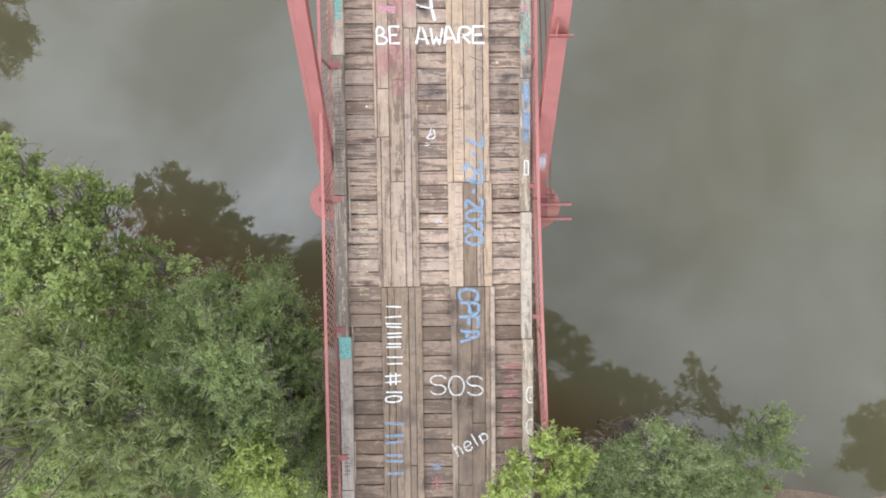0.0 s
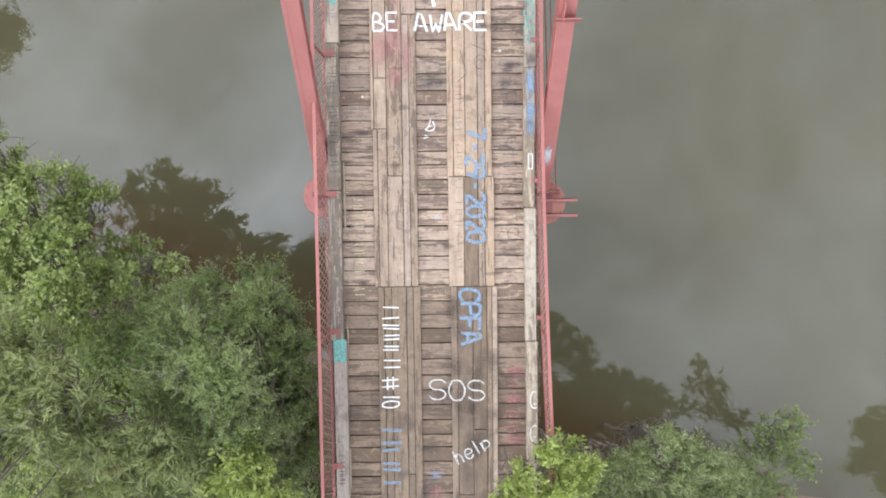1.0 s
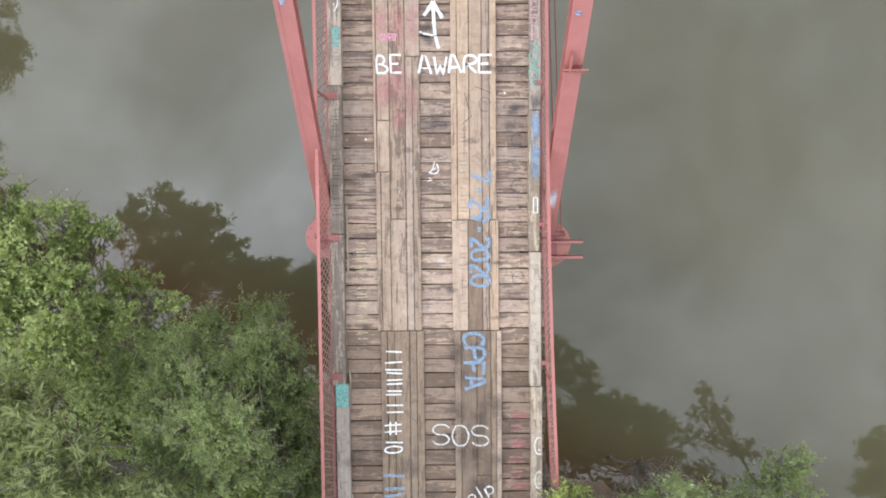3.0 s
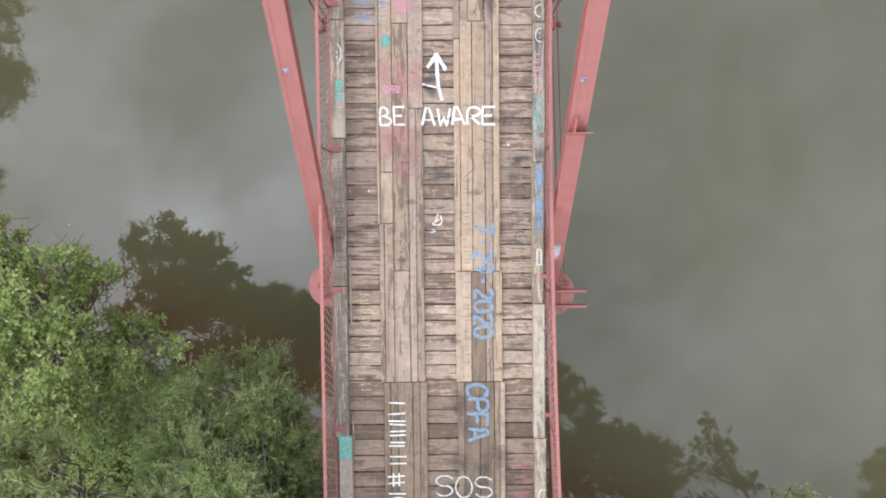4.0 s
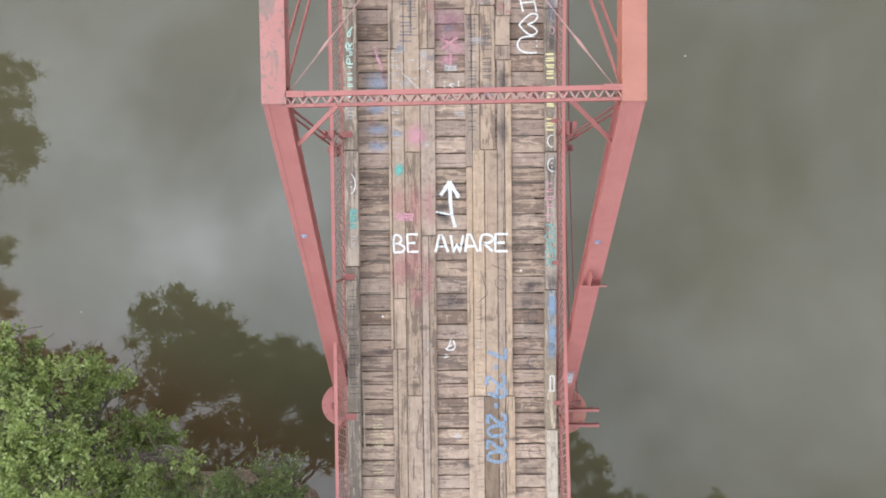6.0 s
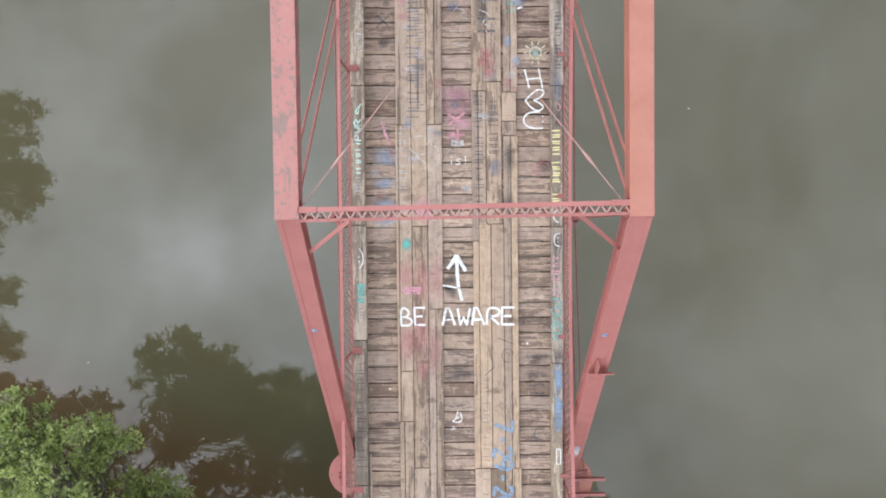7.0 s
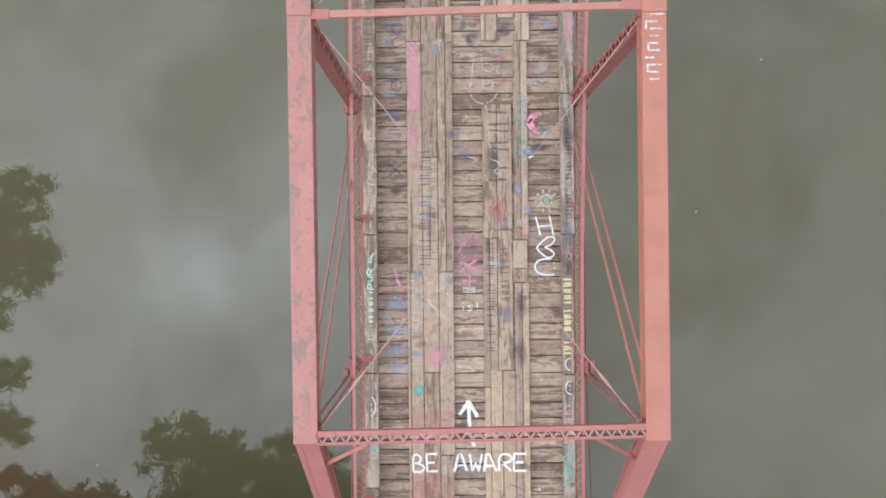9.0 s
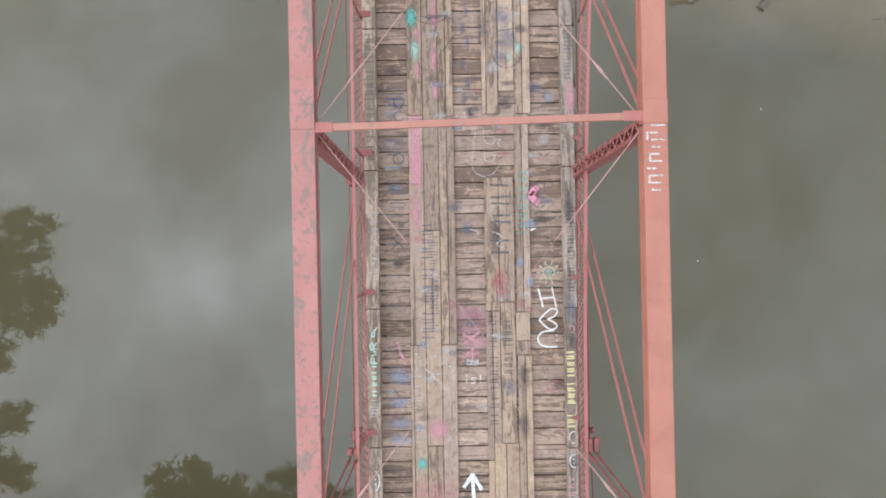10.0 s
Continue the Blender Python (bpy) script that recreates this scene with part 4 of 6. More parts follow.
def tree(name, label, category, base, clumps, leaf, twigs, per_twig, length, width, seed, trunk=0.12, twig_len=0.55, droop=0.15, bare=0.0, group="", sweep=None, loose=0.02):
    """A trunk, limbs to each clump, twigs all through the clumps, and single leaves along every twig."""
    rng = random.Random(seed)
    base = Vector((base[0], base[1], ground_height(base[0], base[1]) - 0.05))
    t = thing(name, label, category, group, at=base)
    v, f = [], []
    centres = [Vector(c[:3]) for c in clumps]
    low = min(c.z - s[5] for c, s in zip(centres, clumps))
    mid = sum(centres, Vector()) / len(centres)
    fork = base.lerp(Vector((mid.x, mid.y, low)), 0.72)
    tube(v, f, [p - base for p in bent(base - Vector((0, 0, 0.3)), fork, rng, 0.05, 6)], [trunk * (1.25 - 0.5 * i / 6) for i in range(7)], 9)
    twig_v, twig_f = [], []
    starts, ends = [], []
    tufts = []
    for c in clumps:
        tufts.append((*c[:3], c[3] * 0.68, c[4] * 0.68, c[5] * 0.68))
        for k in range(6):
            turn, rise, size = 2 * math.pi * (k + rng.random()) / 6, rng.uniform(-0.45, 0.6), rng.uniform(0.26, 0.5)
            reach = rng.uniform(0.55, 0.92) * math.sqrt(1 - rise * rise)
            tufts.append((c[0] + math.cos(turn) * reach * c[3], c[1] + math.sin(turn) * reach * c[4], c[2] + rise * c[5], c[3] * size, c[4] * size, c[5] * size * 0.8))
    centres = [Vector(c[:3]) for c in tufts]
    total = sum((c[3] * c[4] * c[5]) ** 0.75 for c in tufts)
    for c, s in zip(centres, tufts):
        heart = c - Vector((0, 0, s[5] * 0.55))
        pts = bent(fork, heart, rng, 0.09, 5)
        tube(v, f, [p - base for p in pts], [trunk * (0.16 + 0.3 * min(1.0, s[3])) * (1 - 0.75 * i / 5) for i in range(6)], 5)
        limbs = []
        for k in range(max(3, int(7 * s[3]))):
            a = rng.uniform(0, 2 * math.pi)
            rr = rng.uniform(0.5, 0.9)
            h = rng.uniform(-0.4, 0.75)
            flat = math.sqrt(max(0.05, 1 - h * h)) * rr
            tip = c + Vector((math.cos(a) * flat * s[3], math.sin(a) * flat * s[4], h * s[5] * rr))
            limb = bent(pts[rng.randrange(3, 6)], tip, rng, 0.12, 4)
            tube(v, f, [p - base for p in limb], [trunk * (0.20 - 0.15 * i / 4) for i in range(5)], 5)
            limbs.append(limb)
        for k in range(int(twigs * (s[3] * s[4] * s[5]) ** 0.75 / total)):
            d = Vector((rng.gauss(0, 1), rng.gauss(0, 1), rng.gauss(0, 1) + 0.25)).normalized()
            out = rng.uniform(0.25, 1.35) ** 0.6
            lump = 0.9 + 0.6 * noise.noise((d.x * 2.2 + seed, d.y * 2.2, d.z * 2.2 + c.x))
            tip = c + Vector((d.x * s[3], d.y * s[4], d.z * s[5])) * out * lump
            if rng.random() < 0.2:
                tip += d * rng.uniform(0.05, 0.22)
            near = min((p for l in limbs for p in l[1:]), key=lambda p: (p - tip).length_squared)
            way = (tip - near)
            start = near if way.length < twig_len * 1.6 else tip - way.normalized() * twig_len * rng.uniform(0.8, 1.5)
            if sweep:
                start = tip - (d * 0.55 + Vector(sweep) + Vector((rng.gauss(0, 0.18), rng.gauss(0, 0.18), rng.gauss(0, 0.18)))).normalized() * twig_len * rng.uniform(0.7, 1.3)
            tip = tip - Vector((0, 0, droop * rng.random() * twig_len))
            starts.append(start)
            ends.append(tip)
            bend = start.lerp(tip, 0.5) + Vector((0, 0, 0.12 * (tip - start).length))
            tube(twig_v, twig_f, [start - base, bend - base, tip - base], [0.007, 0.005, 0.002], 3)
    for nm, vv, ff, lab in (("trunk", v, f, ""), ("branchwork", twig_v, twig_f, "")):
        mesh = bpy.data.meshes.new(nm)
        mesh.from_pydata(vv, [], ff)
        mesh.materials.append(MAT_BARK)
        mesh.polygons.foreach_set("use_smooth", [True] * len(ff))
        ob = new(nm, mesh)
        ob.parent = t
        if nm == "branchwork":
            ob["kind"] = "stuff"
    # leaves: folded blades of four corners and a tip
    g = np.random.default_rng(seed)
    a, b = np.array(starts), np.array(ends)
    n = len(a)
    pick = np.repeat(np.arange(n), per_twig)
    along = g.uniform(0.12 + bare, 1.05, len(pick))
    way = b - a
    size = np.linalg.norm(way, axis=1)
    unit = way / np.maximum(size, 1e-4)[:, None]
    p = a[pick] + way[pick] * along[:, None] + np.array((0, 0, 1.0)) * (0.24 * along * (1 - along) * size[pick])[:, None]
    flank = np.cross(unit, np.array((0, 0, 1.0)) + g.normal(0, 0.25, unit.shape))
    flank /= np.maximum(np.linalg.norm(flank, axis=1), 1e-4)[:, None]
    hand = np.where(np.arange(len(pick)) % 2 == 0, 1.0, -1.0)[:, None]
    d = unit[pick] * 0.75 + flank[pick] * hand * 0.6 + g.normal(0, 0.33, (len(pick), 3))
    d /= np.linalg.norm(d, axis=1)[:, None]
    up = np.array((0, 0, 1.0)) + g.normal(0, 0.45, (len(pick), 3))
    side = np.cross(d, up)
    side /= np.maximum(np.linalg.norm(side, axis=1), 1e-4)[:, None]
    nrm = np.cross(side, d)
    ln = (length * g.uniform(0.55, 1.2, len(pick)))[:, None]
    wd = (width * g.uniform(0.7, 1.2, len(pick)))[:, None]
    root = p + g.normal(0, loose, p.shape)
    curl = -nrm * ln * 0.12
    verts = np.stack([root, root + d * ln * 0.45 + side * wd / 2 + nrm * wd * 0.18, root + d * ln + curl, root + d * ln * 0.45 - side * wd / 2 + nrm * wd * 0.18], 1).reshape(-1, 3) - np.array(base)
    idx = np.arange(len(pick))[:, None] * 4
    tris = np.concatenate([idx + np.array([0, 1, 2]), idx + np.array([0, 2, 3])], 1).reshape(-1, 3)
    mesh = bpy.data.meshes.new("crown")
    mesh.vertices.add(len(verts))
    mesh.vertices.foreach_set("co", verts.astype(np.float32).ravel())
    mesh.loops.add(len(tris) * 3)
    mesh.loops.foreach_set("vertex_index", tris.astype(np.int32).ravel())
    mesh.polygons.add(len(tris))
    mesh.polygons.foreach_set("loop_start", np.arange(0, len(tris) * 3, 3, dtype=np.int32))
    mesh.polygons.foreach_set("loop_total", np.full(len(tris), 3, dtype=np.int32))
    mesh.update(calc_edges=True)
    mesh.materials.append(leaf)
    ob = new("crown", mesh)
    ob.parent = t
    ob["kind"] = "stuff"
    return t


# broadleaf tree leaning over the water
tree("ash_tree", "yellow-green broadleaf tree leaning over the river", "tree", (-10.0, -3.0, -5.4),
     [(-8.8, 1.75, -1.4, 0.55, 0.62, 0.55), (-8.1, 1.15, -1.6, 0.95, 0.75, 0.6), (-7.3, 0.95, -2.2, 0.75, 0.65, 0.6), (-9.9, 0.9, -0.9, 1.1, 1.0, 0.8), (-6.9, 0.05, -0.7, 0.75, 0.6, 0.6), (-8.2, 0.0, -0.6, 1.1, 0.9, 0.8),
      (-6.3, -0.75, -1.2, 0.7, 0.5, 0.6), (-5.1, -0.4, -1.3, 0.34, 0.22, 0.3), (-6.7, -1.2, -0.1, 0.85, 0.75, 0.7), (-8.8, -1.2, -0.2, 1.2, 0.9, 0.9), (-8.4, 0.1, -3.2, 1.0, 0.7, 0.5), (-7.0, -0.5, -3.2, 0.9, 0.6, 0.5), (-5.9, -1.4, -2.4, 0.7, 0.5, 0.6), (-8.6, -1.4, -3.2, 0.9, 0.5, 0.5), (-9.4, -0.8, -3.2, 0.8, 0.5, 0.5), (-7.4, -2.1, -3.2, 0.8, 0.5, 0.5)],
     LEAF_ASH, 2400, 15, 0.105, 0.056, 11, 0.085, 0.6, 0.1, 0.25, sweep=(0.15, 0.1, 0.45), loose=0.035)
# dense fine-leaved tree by the railing, its sprays all leaning one way
tree("privet_tree", "dense dull green fine-leaved tree beside the bridge railing", "tree", (-4.6, -3.6, -4.6),
     [(-3.15, -1.55, 2.3, 0.85, 0.7, 1.0), (-4.0, -1.1, 0.9, 0.9, 0.7, 1.0), (-2.85, -0.95, 1.1, 0.6, 0.55, 0.9), (-3.0, -2.35, 1.9, 0.8, 0.75, 0.9), (-4.6, -1.2, -0.9, 1.1, 0.75, 0.9), (-3.0, -1.6, 0.2, 0.8, 0.85, 1.1),
      (-2.75, -3.1, 1.0, 0.6, 0.8, 1.0), (-2.65, -4.0, 0.2, 0.6, 0.9, 1.0), (-3.6, -2.2, -0.8, 1.0, 1.1, 1.1), (-4.2, -2.3, 1.0, 0.8, 0.8, 0.9), (-3.3, -0.75, -0.9, 0.7, 0.45, 0.8), (-2.45, -1.9, 0.4, 0.42, 0.7, 0.9), (-2.45, -2.8, 0.0, 0.42, 0.8, 0.9), (-2.4, -3.8, -0.6, 0.4, 0.9, 0.9)],
     LEAF_OLIVE, 4600, 26, 0.062, 0.019, 12, 0.08, 0.7, 0.0, sweep=(0.22, 0.3, 0.75))
# willow with long leaves; its top stands far above the rest and shows in the river's mirror alone
tree("willow_tree", "tall pale green willow with long narrow leaves", "tree", (-7.6, -4.6, -4.0),
     [(-5.6, -1.95, 2.6, 0.8, 0.65, 0.7), (-6.4, -1.4, 1.8, 0.8, 0.6, 0.7), (-5.0, -2.75, 2.2, 0.75, 0.55, 0.7), (-4.2, -3.1, 1.9, 0.75, 0.45, 0.7), (-6.3, -2.6, 2.4, 0.9, 0.7, 0.8), (-3.5, -3.6, 1.5, 0.6, 0.5, 0.6), (-5.4, -3.6, 1.2, 1.1, 0.7, 0.8), (-7.4, -2.4, 2.2, 0.9, 0.8, 0.8),
      (-8.0, -1.75, 9.1, 1.0, 0.7, 0.9), (-6.7, -2.1, 8.1, 0.9, 0.7, 0.8), (-8.9, -2.4, 7.4, 1.2, 0.9, 1.1), (-7.6, -2.5, 6.2, 1.1, 0.8, 1.0), (-5.7, -2.3, 7.6, 0.7, 0.6, 0.7)],
     LEAF_WILLOW, 2600, 17, 0.165, 0.027, 13, 0.085, 0.6, 0.2, sweep=(0.1, 0.15, 0.5))
tree("lime_shrub", "bright lime green sapling among darker bushes", "shrub", (-3.5, -5.0, -3.2),
     [(-2.95, -3.15, 1.9, 0.32, 0.28, 0.45), (-2.7, -3.5, 2.0, 0.38, 0.33, 0.4), (-3.2, -3.6, 1.7, 0.38, 0.33, 0.4), (-2.6, -4.0, 1.6, 0.4, 0.4, 0.4)], LEAF_LIME, 420, 15, 0.09, 0.034, 14, 0.05, 0.35, 0.0, sweep=(0.1, 0.2, 0.8))
for k, (x, y, z) in enumerate(((-10.5, -2.2, -3.6), (-8.0, -3.0, -3.4), (-5.6, -4.6, -3.0), (-3.4, -6.2, -2.6), (-11.8, 0.0, -4.4), (-8.2, -5.0, -2.4), (-6.8, -2.2, -2.6), (-4.6, -3.4, -0.6))):
    tree("bank_shrub", "low green undergrowth on the shaded bank", "shrub", (x, y - 0.4, z - 1.5),
         [(x, y, z, 1.3, 0.9, 0.9), (x + 0.9, y - 0.6, z + 0.2, 1.0, 0.9, 0.7)], (LEAF_OLIVE, LEAF_ASH)[k % 2], 520, 15, 0.10, 0.042, 40 + k, 0.05, 0.5, group="undergrowth")
# shrubs on the other side
tree("lime_shrub", "bright lime green shrub leaning over the railing", "shrub", (2.7, -5.6, -2.2),
     [(1.75, -3.15, 1.8, 0.22, 0.22, 0.4), (1.35, -3.55, 1.8, 0.34, 0.28, 0.35), (2.1, -3.5, 1.4, 0.36, 0.3, 0.45), (1.15, -3.95, 1.8, 0.4, 0.34, 0.35), (1.9, -4.0, 1.4, 0.45, 0.36, 0.45), (2.4, -3.9, 0.9, 0.4, 0.36, 0.5)], LEAF_LIME, 460, 14, 0.095, 0.038, 15, 0.05, 0.32, 0.0, sweep=(0.0, 0.2, 0.8))
tree("grey_green_shrub", "feathery grey-green shrub on the river bank", "shrub", (4.6, -5.6, -3.6),
     [(3.95, -3.3, 0.9, 0.26, 0.22, 0.45), (4.35, -3.6, 0.7, 0.45, 0.3, 0.5), (3.55, -3.7, 0.5, 0.4, 0.28, 0.5), (4.95, -3.95, 0.5, 0.36, 0.28, 0.5), (4.2, -4.15, 0.5, 0.8, 0.4, 0.5), (3.2, -4.15, 0.1, 0.5, 0.35, 0.5), (5.3, -4.5, -0.2, 0.5, 0.4, 0.5), (4.3, -4.8, 0.2, 0.9, 0.5, 0.5), (5.2, -5.1, -0.9, 0.6, 0.5, 0.6), (6.0, -5.2, -1.6, 0.6, 0.4, 0.6), (6.8, -5.5, -2.2, 0.6, 0.4, 0.6)],
     LEAF_GREY, 1600, 20, 0.085, 0.022, 16, 0.035, 0.42, 0.0, sweep=(0.05, 0.3, 0.7))
tree("young_shrub", "sparse light green shrub with bare twigs", "shrub", (9.0, -6.9, -5.7),
     [(8.25, -4.45, -3.3, 0.3, 0.28, 0.4), (8.6, -4.9, -3.8, 0.4, 0.35, 0.45), (7.9, -4.95, -3.9, 0.4, 0.3, 0.4), (8.4, -5.6, -4.2, 0.6, 0.45, 0.45), (9.1, -5.9, -4.4, 0.5, 0.4, 0.4), (7.5, -5.5, -4.2, 0.4, 0.35, 0.4)], LEAF_YOUNG, 380, 9, 0.10, 0.036, 17, 0.05, 0.6)
for k, (x, y, z) in enumerate(((2.9, -5.2, -2.4), (4.4, -6.4, -2.4), (6.2, -6.3, -3.2), (5.4, -5.4, -1.9), (3.3, -5.9, -3.4), (6.4, -5.3, -2.8), (7.4, -6.6, -4.6), (9.6, -8.0, -4.6), (2.5, -5.9, -4.6), (3.6, -6.6, -4.9), (4.9, -6.9, -4.9), (6.2, -7.2, -5.0))):
    tree("bank_shrub", "low green shrub at the water's edge", "shrub", (x, y - 0.6, z - 1.8),
         [(x, y, z, 0.8, 0.5, 0.6), (x + 0.6, y - 0.4, z + 0.2, 0.7, 0.5, 0.6)], (LEAF_YOUNG, LEAF_GREY)[k % 2], 260, 14, 0.09, 0.034, 60 + k, 0.05, 0.4, group="undergrowth")
# trees off to the sides, known from the river's mirror
tree("river_tree", "tall dark green tree on the outer river bank", "tree", (-19.5, 8.5, -5.0),
     [(-17.0, 9.75, 2.6, 1.6, 1.25, 1.4), (-16.3, 6.9, 1.6, 1.65, 1.2, 1.4), (-17.2, 8.2, 2.4, 1.5, 1.2, 1.2), (-19.4, 8.4, 3.5, 1.8, 1.6, 1.6), (-19.6, 6.2, 3.4, 1.4, 1.2, 1.3), (-17.2, 5.3, 1.4, 1.0, 0.7, 0.9)], LEAF_FAR, 2600, 18, 0.085, 0.055, 19, 0.2, 0.42, group="bank trees", loose=0.06)
tree("river_tree", "dark green tree standing at the river bank", "tree", (-17.0, 2.0, -4.8),
     [(-15.5, 3.4, -0.4, 0.75, 0.6, 0.7), (-14.9, 1.7, -1.5, 0.9, 0.6, 0.7), (-17.4, 2.4, 0.4, 1.2, 0.9, 1.0)], LEAF_FAR, 900, 18, 0.08, 0.05, 20, 0.16, 0.4, group="bank trees", loose=0.06)
tree("bank_shrub", "low dark green shrub at the water's edge", "shrub", (-12.9, 0.3, -5.7),
     [(-12.5, 0.5, -3.8, 0.7, 0.4, 0.4), (-11.3, 0.25, -3.8, 0.7, 0.4, 0.4), (-13.6, 0.8, -3.6, 0.6, 0.4, 0.4), (-10.6, 0.1, -3.6, 0.7, 0.4, 0.4)], LEAF_FAR, 700, 16, 0.08, 0.048, 24, 0.06, 0.4, group="undergrowth")
tree("river_tree", "tall dark green tree behind the bank shrubs", "tree", (20.5, -11.5, -2.5),
     [(21.6, -10.3, 8.0, 1.4, 1.0, 1.3), (23.4, -11.0, 9.0, 1.9, 1.3, 1.6), (20.2, -11.4, 6.4, 1.2, 1.0, 1.4), (22.4, -12.4, 7.0, 2.0, 1.2, 1.6)], LEAF_FAR, 1700, 18, 0.10, 0.06, 21, 0.22, 0.5, group="bank trees", loose=0.06)
tree("river_tree", "dark green tree rising behind the lattice railing", "tree", (8.6, -9.4, -2.6),
     [(7.0, -7.5, 1.2, 1.0, 0.7, 0.8), (8.7, -7.6, 2.2, 0.8, 0.5, 0.7), (8.6, -8.6, 2.0, 1.2, 0.8, 1.0), (5.6, -7.6, 2.2, 1.0, 0.8, 0.9), (4.7, -6.7, 2.0, 1.1, 0.7, 0.9), (6.1, -6.7, 1.3, 1.0, 0.6, 0.8), (4.0, -7.8, 2.2, 1.2, 0.9, 0.9)], LEAF_FAR, 2000, 18, 0.08, 0.05, 22, 0.14, 0.45, group="bank trees", loose=0.06)
tree("river_tree", "dark green tree on the far river bank", "tree", (9.0, 21.5, -4.4),
     [(8.2, 17.75, -0.8, 0.9, 0.6, 0.7), (9.4, 18.0, -0.5, 0.7, 0.5, 0.6), (11.6, 19.2, 0.3, 1.4, 1.0, 1.1), (6.2, 20.0, -1.6, 1.5, 1.2, 1.2)], LEAF_FAR, 1300, 18, 0.08, 0.05, 23, 0.14, 0.5, group="bank trees", loose=0.06)

dry = Mat("dry_brown_leaves")
tree("dry_brush", "tangle of dry brown twigs on the bank", "brushwood", (3.9, -6.5, -4.6),
     [(3.5, -5.9, -4.7, 0.6, 0.3, 0.3), (4.2, -6.2, -4.6, 0.5, 0.3, 0.3)], dry.finish((0.3, 0.22, 0.165), 0.9), 420, 2, 0.05, 0.01, 31, 0.02, 0.5)

# ---- grass on the near bank ----
g = np.random.default_rng(9)
spots = []
while len(spots) < 9000:
    x, y = g.uniform(-13, 13), g.uniform(-10, 2.5)
    d = shore_south(x) - y
    if d > 0.35 and noise.noise((x * 0.7, y * 0.7, 4.0)) > -0.25 and abs(x) > 1.9:
        spots.append((x, y, ground_height(x, y) - 0.03))
p = np.array(spots)
turn = g.uniform(0, 2 * math.pi, len(p))
lean, tall, wide = g.uniform(0.05, 0.28, len(p)), g.uniform(0.15, 0.5, len(p)), g.uniform(0.012, 0.03, len(p))
side = np.stack([np.cos(turn), np.sin(turn), np.zeros(len(p))], 1) * wide[:, None]
tip = p + np.stack([-np.sin(turn) * lean, np.cos(turn) * lean, tall], 1)
verts = np.stack([p - side, p + side, tip], 1).reshape(-1, 3)
mesh = bpy.data.meshes.new("grass")
mesh.from_pydata(verts.tolist(), [], [(3 * k, 3 * k + 1, 3 * k + 2) for k in range(len(p))])
mesh.materials.append(LEAF_OLIVE)
tagged(new("grass", mesh), "rough green grass tufts on the river bank", "grass", kind="stuff")


# ---- paint on the timber ----
def paint(name, colour, cover=0.62, soft=0.12):
    """Brushed or sprayed paint, worn through to the wood in places."""
    m = Mat(name)
    v = m.position()
    m.finish(m.mix(m.noise(v, 25.0, 4, 0.6), tuple(c * 0.85 for c in colour), colour), 0.6)
    gone = m.ramp(m.noise(v, 38.0, 5, 0.65, 0.3), (cover - soft, 0.0), (cover + soft, 1.0))
    clear = m.n.new("ShaderNodeBsdfTransparent")
    mx = m.n.new("ShaderNodeMixShader")
    m.join(gone, mx.inputs[0])
    m.join(m.bsdf.outputs[0], mx.inputs[1])
    m.join(clear.outputs[0], mx.inputs[2])
    m.join(mx.outputs[0], m.out.inputs[0])
    return m.m


def spray(name, colour, strength=0.7):
    """A soft round cloud of spray paint, densest in its middle."""
    m = Mat(name)
    m.finish(colour, 0.6)
    tc = m.n.new("ShaderNodeTexCoord")
    ln = m.n.new("ShaderNodeVectorMath")
    ln.operation = "LENGTH"
    m.join(tc.outputs["Object"], ln.inputs[0])
    rag = m.math("ADD", ln.outputs["Value"], m.math("MULTIPLY", m.math("SUBTRACT", m.noise(m.position(), 9.0, 5, 0.65), 0.5), 0.9))
    dense = m.ramp(rag, (0.25, strength), (0.95, 0.0))
    grain = m.ramp(m.noise(m.position(), 60.0, 3, 0.6), (0.3, 0.55), (0.6, 1.0))
    clear = m.n.new("ShaderNodeBsdfTransparent")
    mx = m.n.new("ShaderNodeMixShader")
    m.join(m.math("MULTIPLY", dense, grain), mx.inputs[0])
    m.join(clear.outputs[0], mx.inputs[1])
    m.join(m.bsdf.outputs[0], mx.inputs[2])
    m.join(mx.outputs[0], m.out.inputs[0])
    return m.m


WHITE = paint("white_paint", (0.80, 0.79, 0.76), 0.66, 0.18)
WHITE_WORN = paint("worn_white_paint", (0.78, 0.76, 0.72), 0.56, 0.14)
PINK_FRESH = paint("fresh_pink_paint", (0.72, 0.30, 0.38), 0.72, 0.2)
PINK_WASH = paint("washed_pink_paint", (0.74, 0.36, 0.41), 0.52, 0.36)
WHITE_THIN = paint("thin_white_paint", (0.72, 0.69, 0.65), 0.5, 0.2)
BLUE = paint("sky_blue_paint", (0.30, 0.42, 0.56), 0.52, 0.4)
YELLOW = paint("pale_yellow_paint", (0.76, 0.68, 0.34), 0.68)
YELLOW_THIN = paint("faint_yellow_paint", (0.64, 0.57, 0.36), 0.6, 0.2)
TEAL = paint("teal_paint", (0.19, 0.50, 0.45), 0.58, 0.26)
MINT = paint("mint_paint", (0.55, 0.78, 0.68), 0.64)
PINK = paint("pink_paint", (0.72, 0.36, 0.42), 0.56, 0.18)
BLUE_MIST = paint("blue_overspray", (0.33, 0.46, 0.62), 0.40, 0.3)
BLACK = paint("faded_black_paint", (0.11, 0.11, 0.125), 0.5, 0.22)
NAVY = paint("faded_navy_paint", (0.15, 0.18, 0.25), 0.48, 0.22)
RED_THIN = paint("worn_coral_paint", (0.58, 0.24, 0.23), 0.46, 0.25)
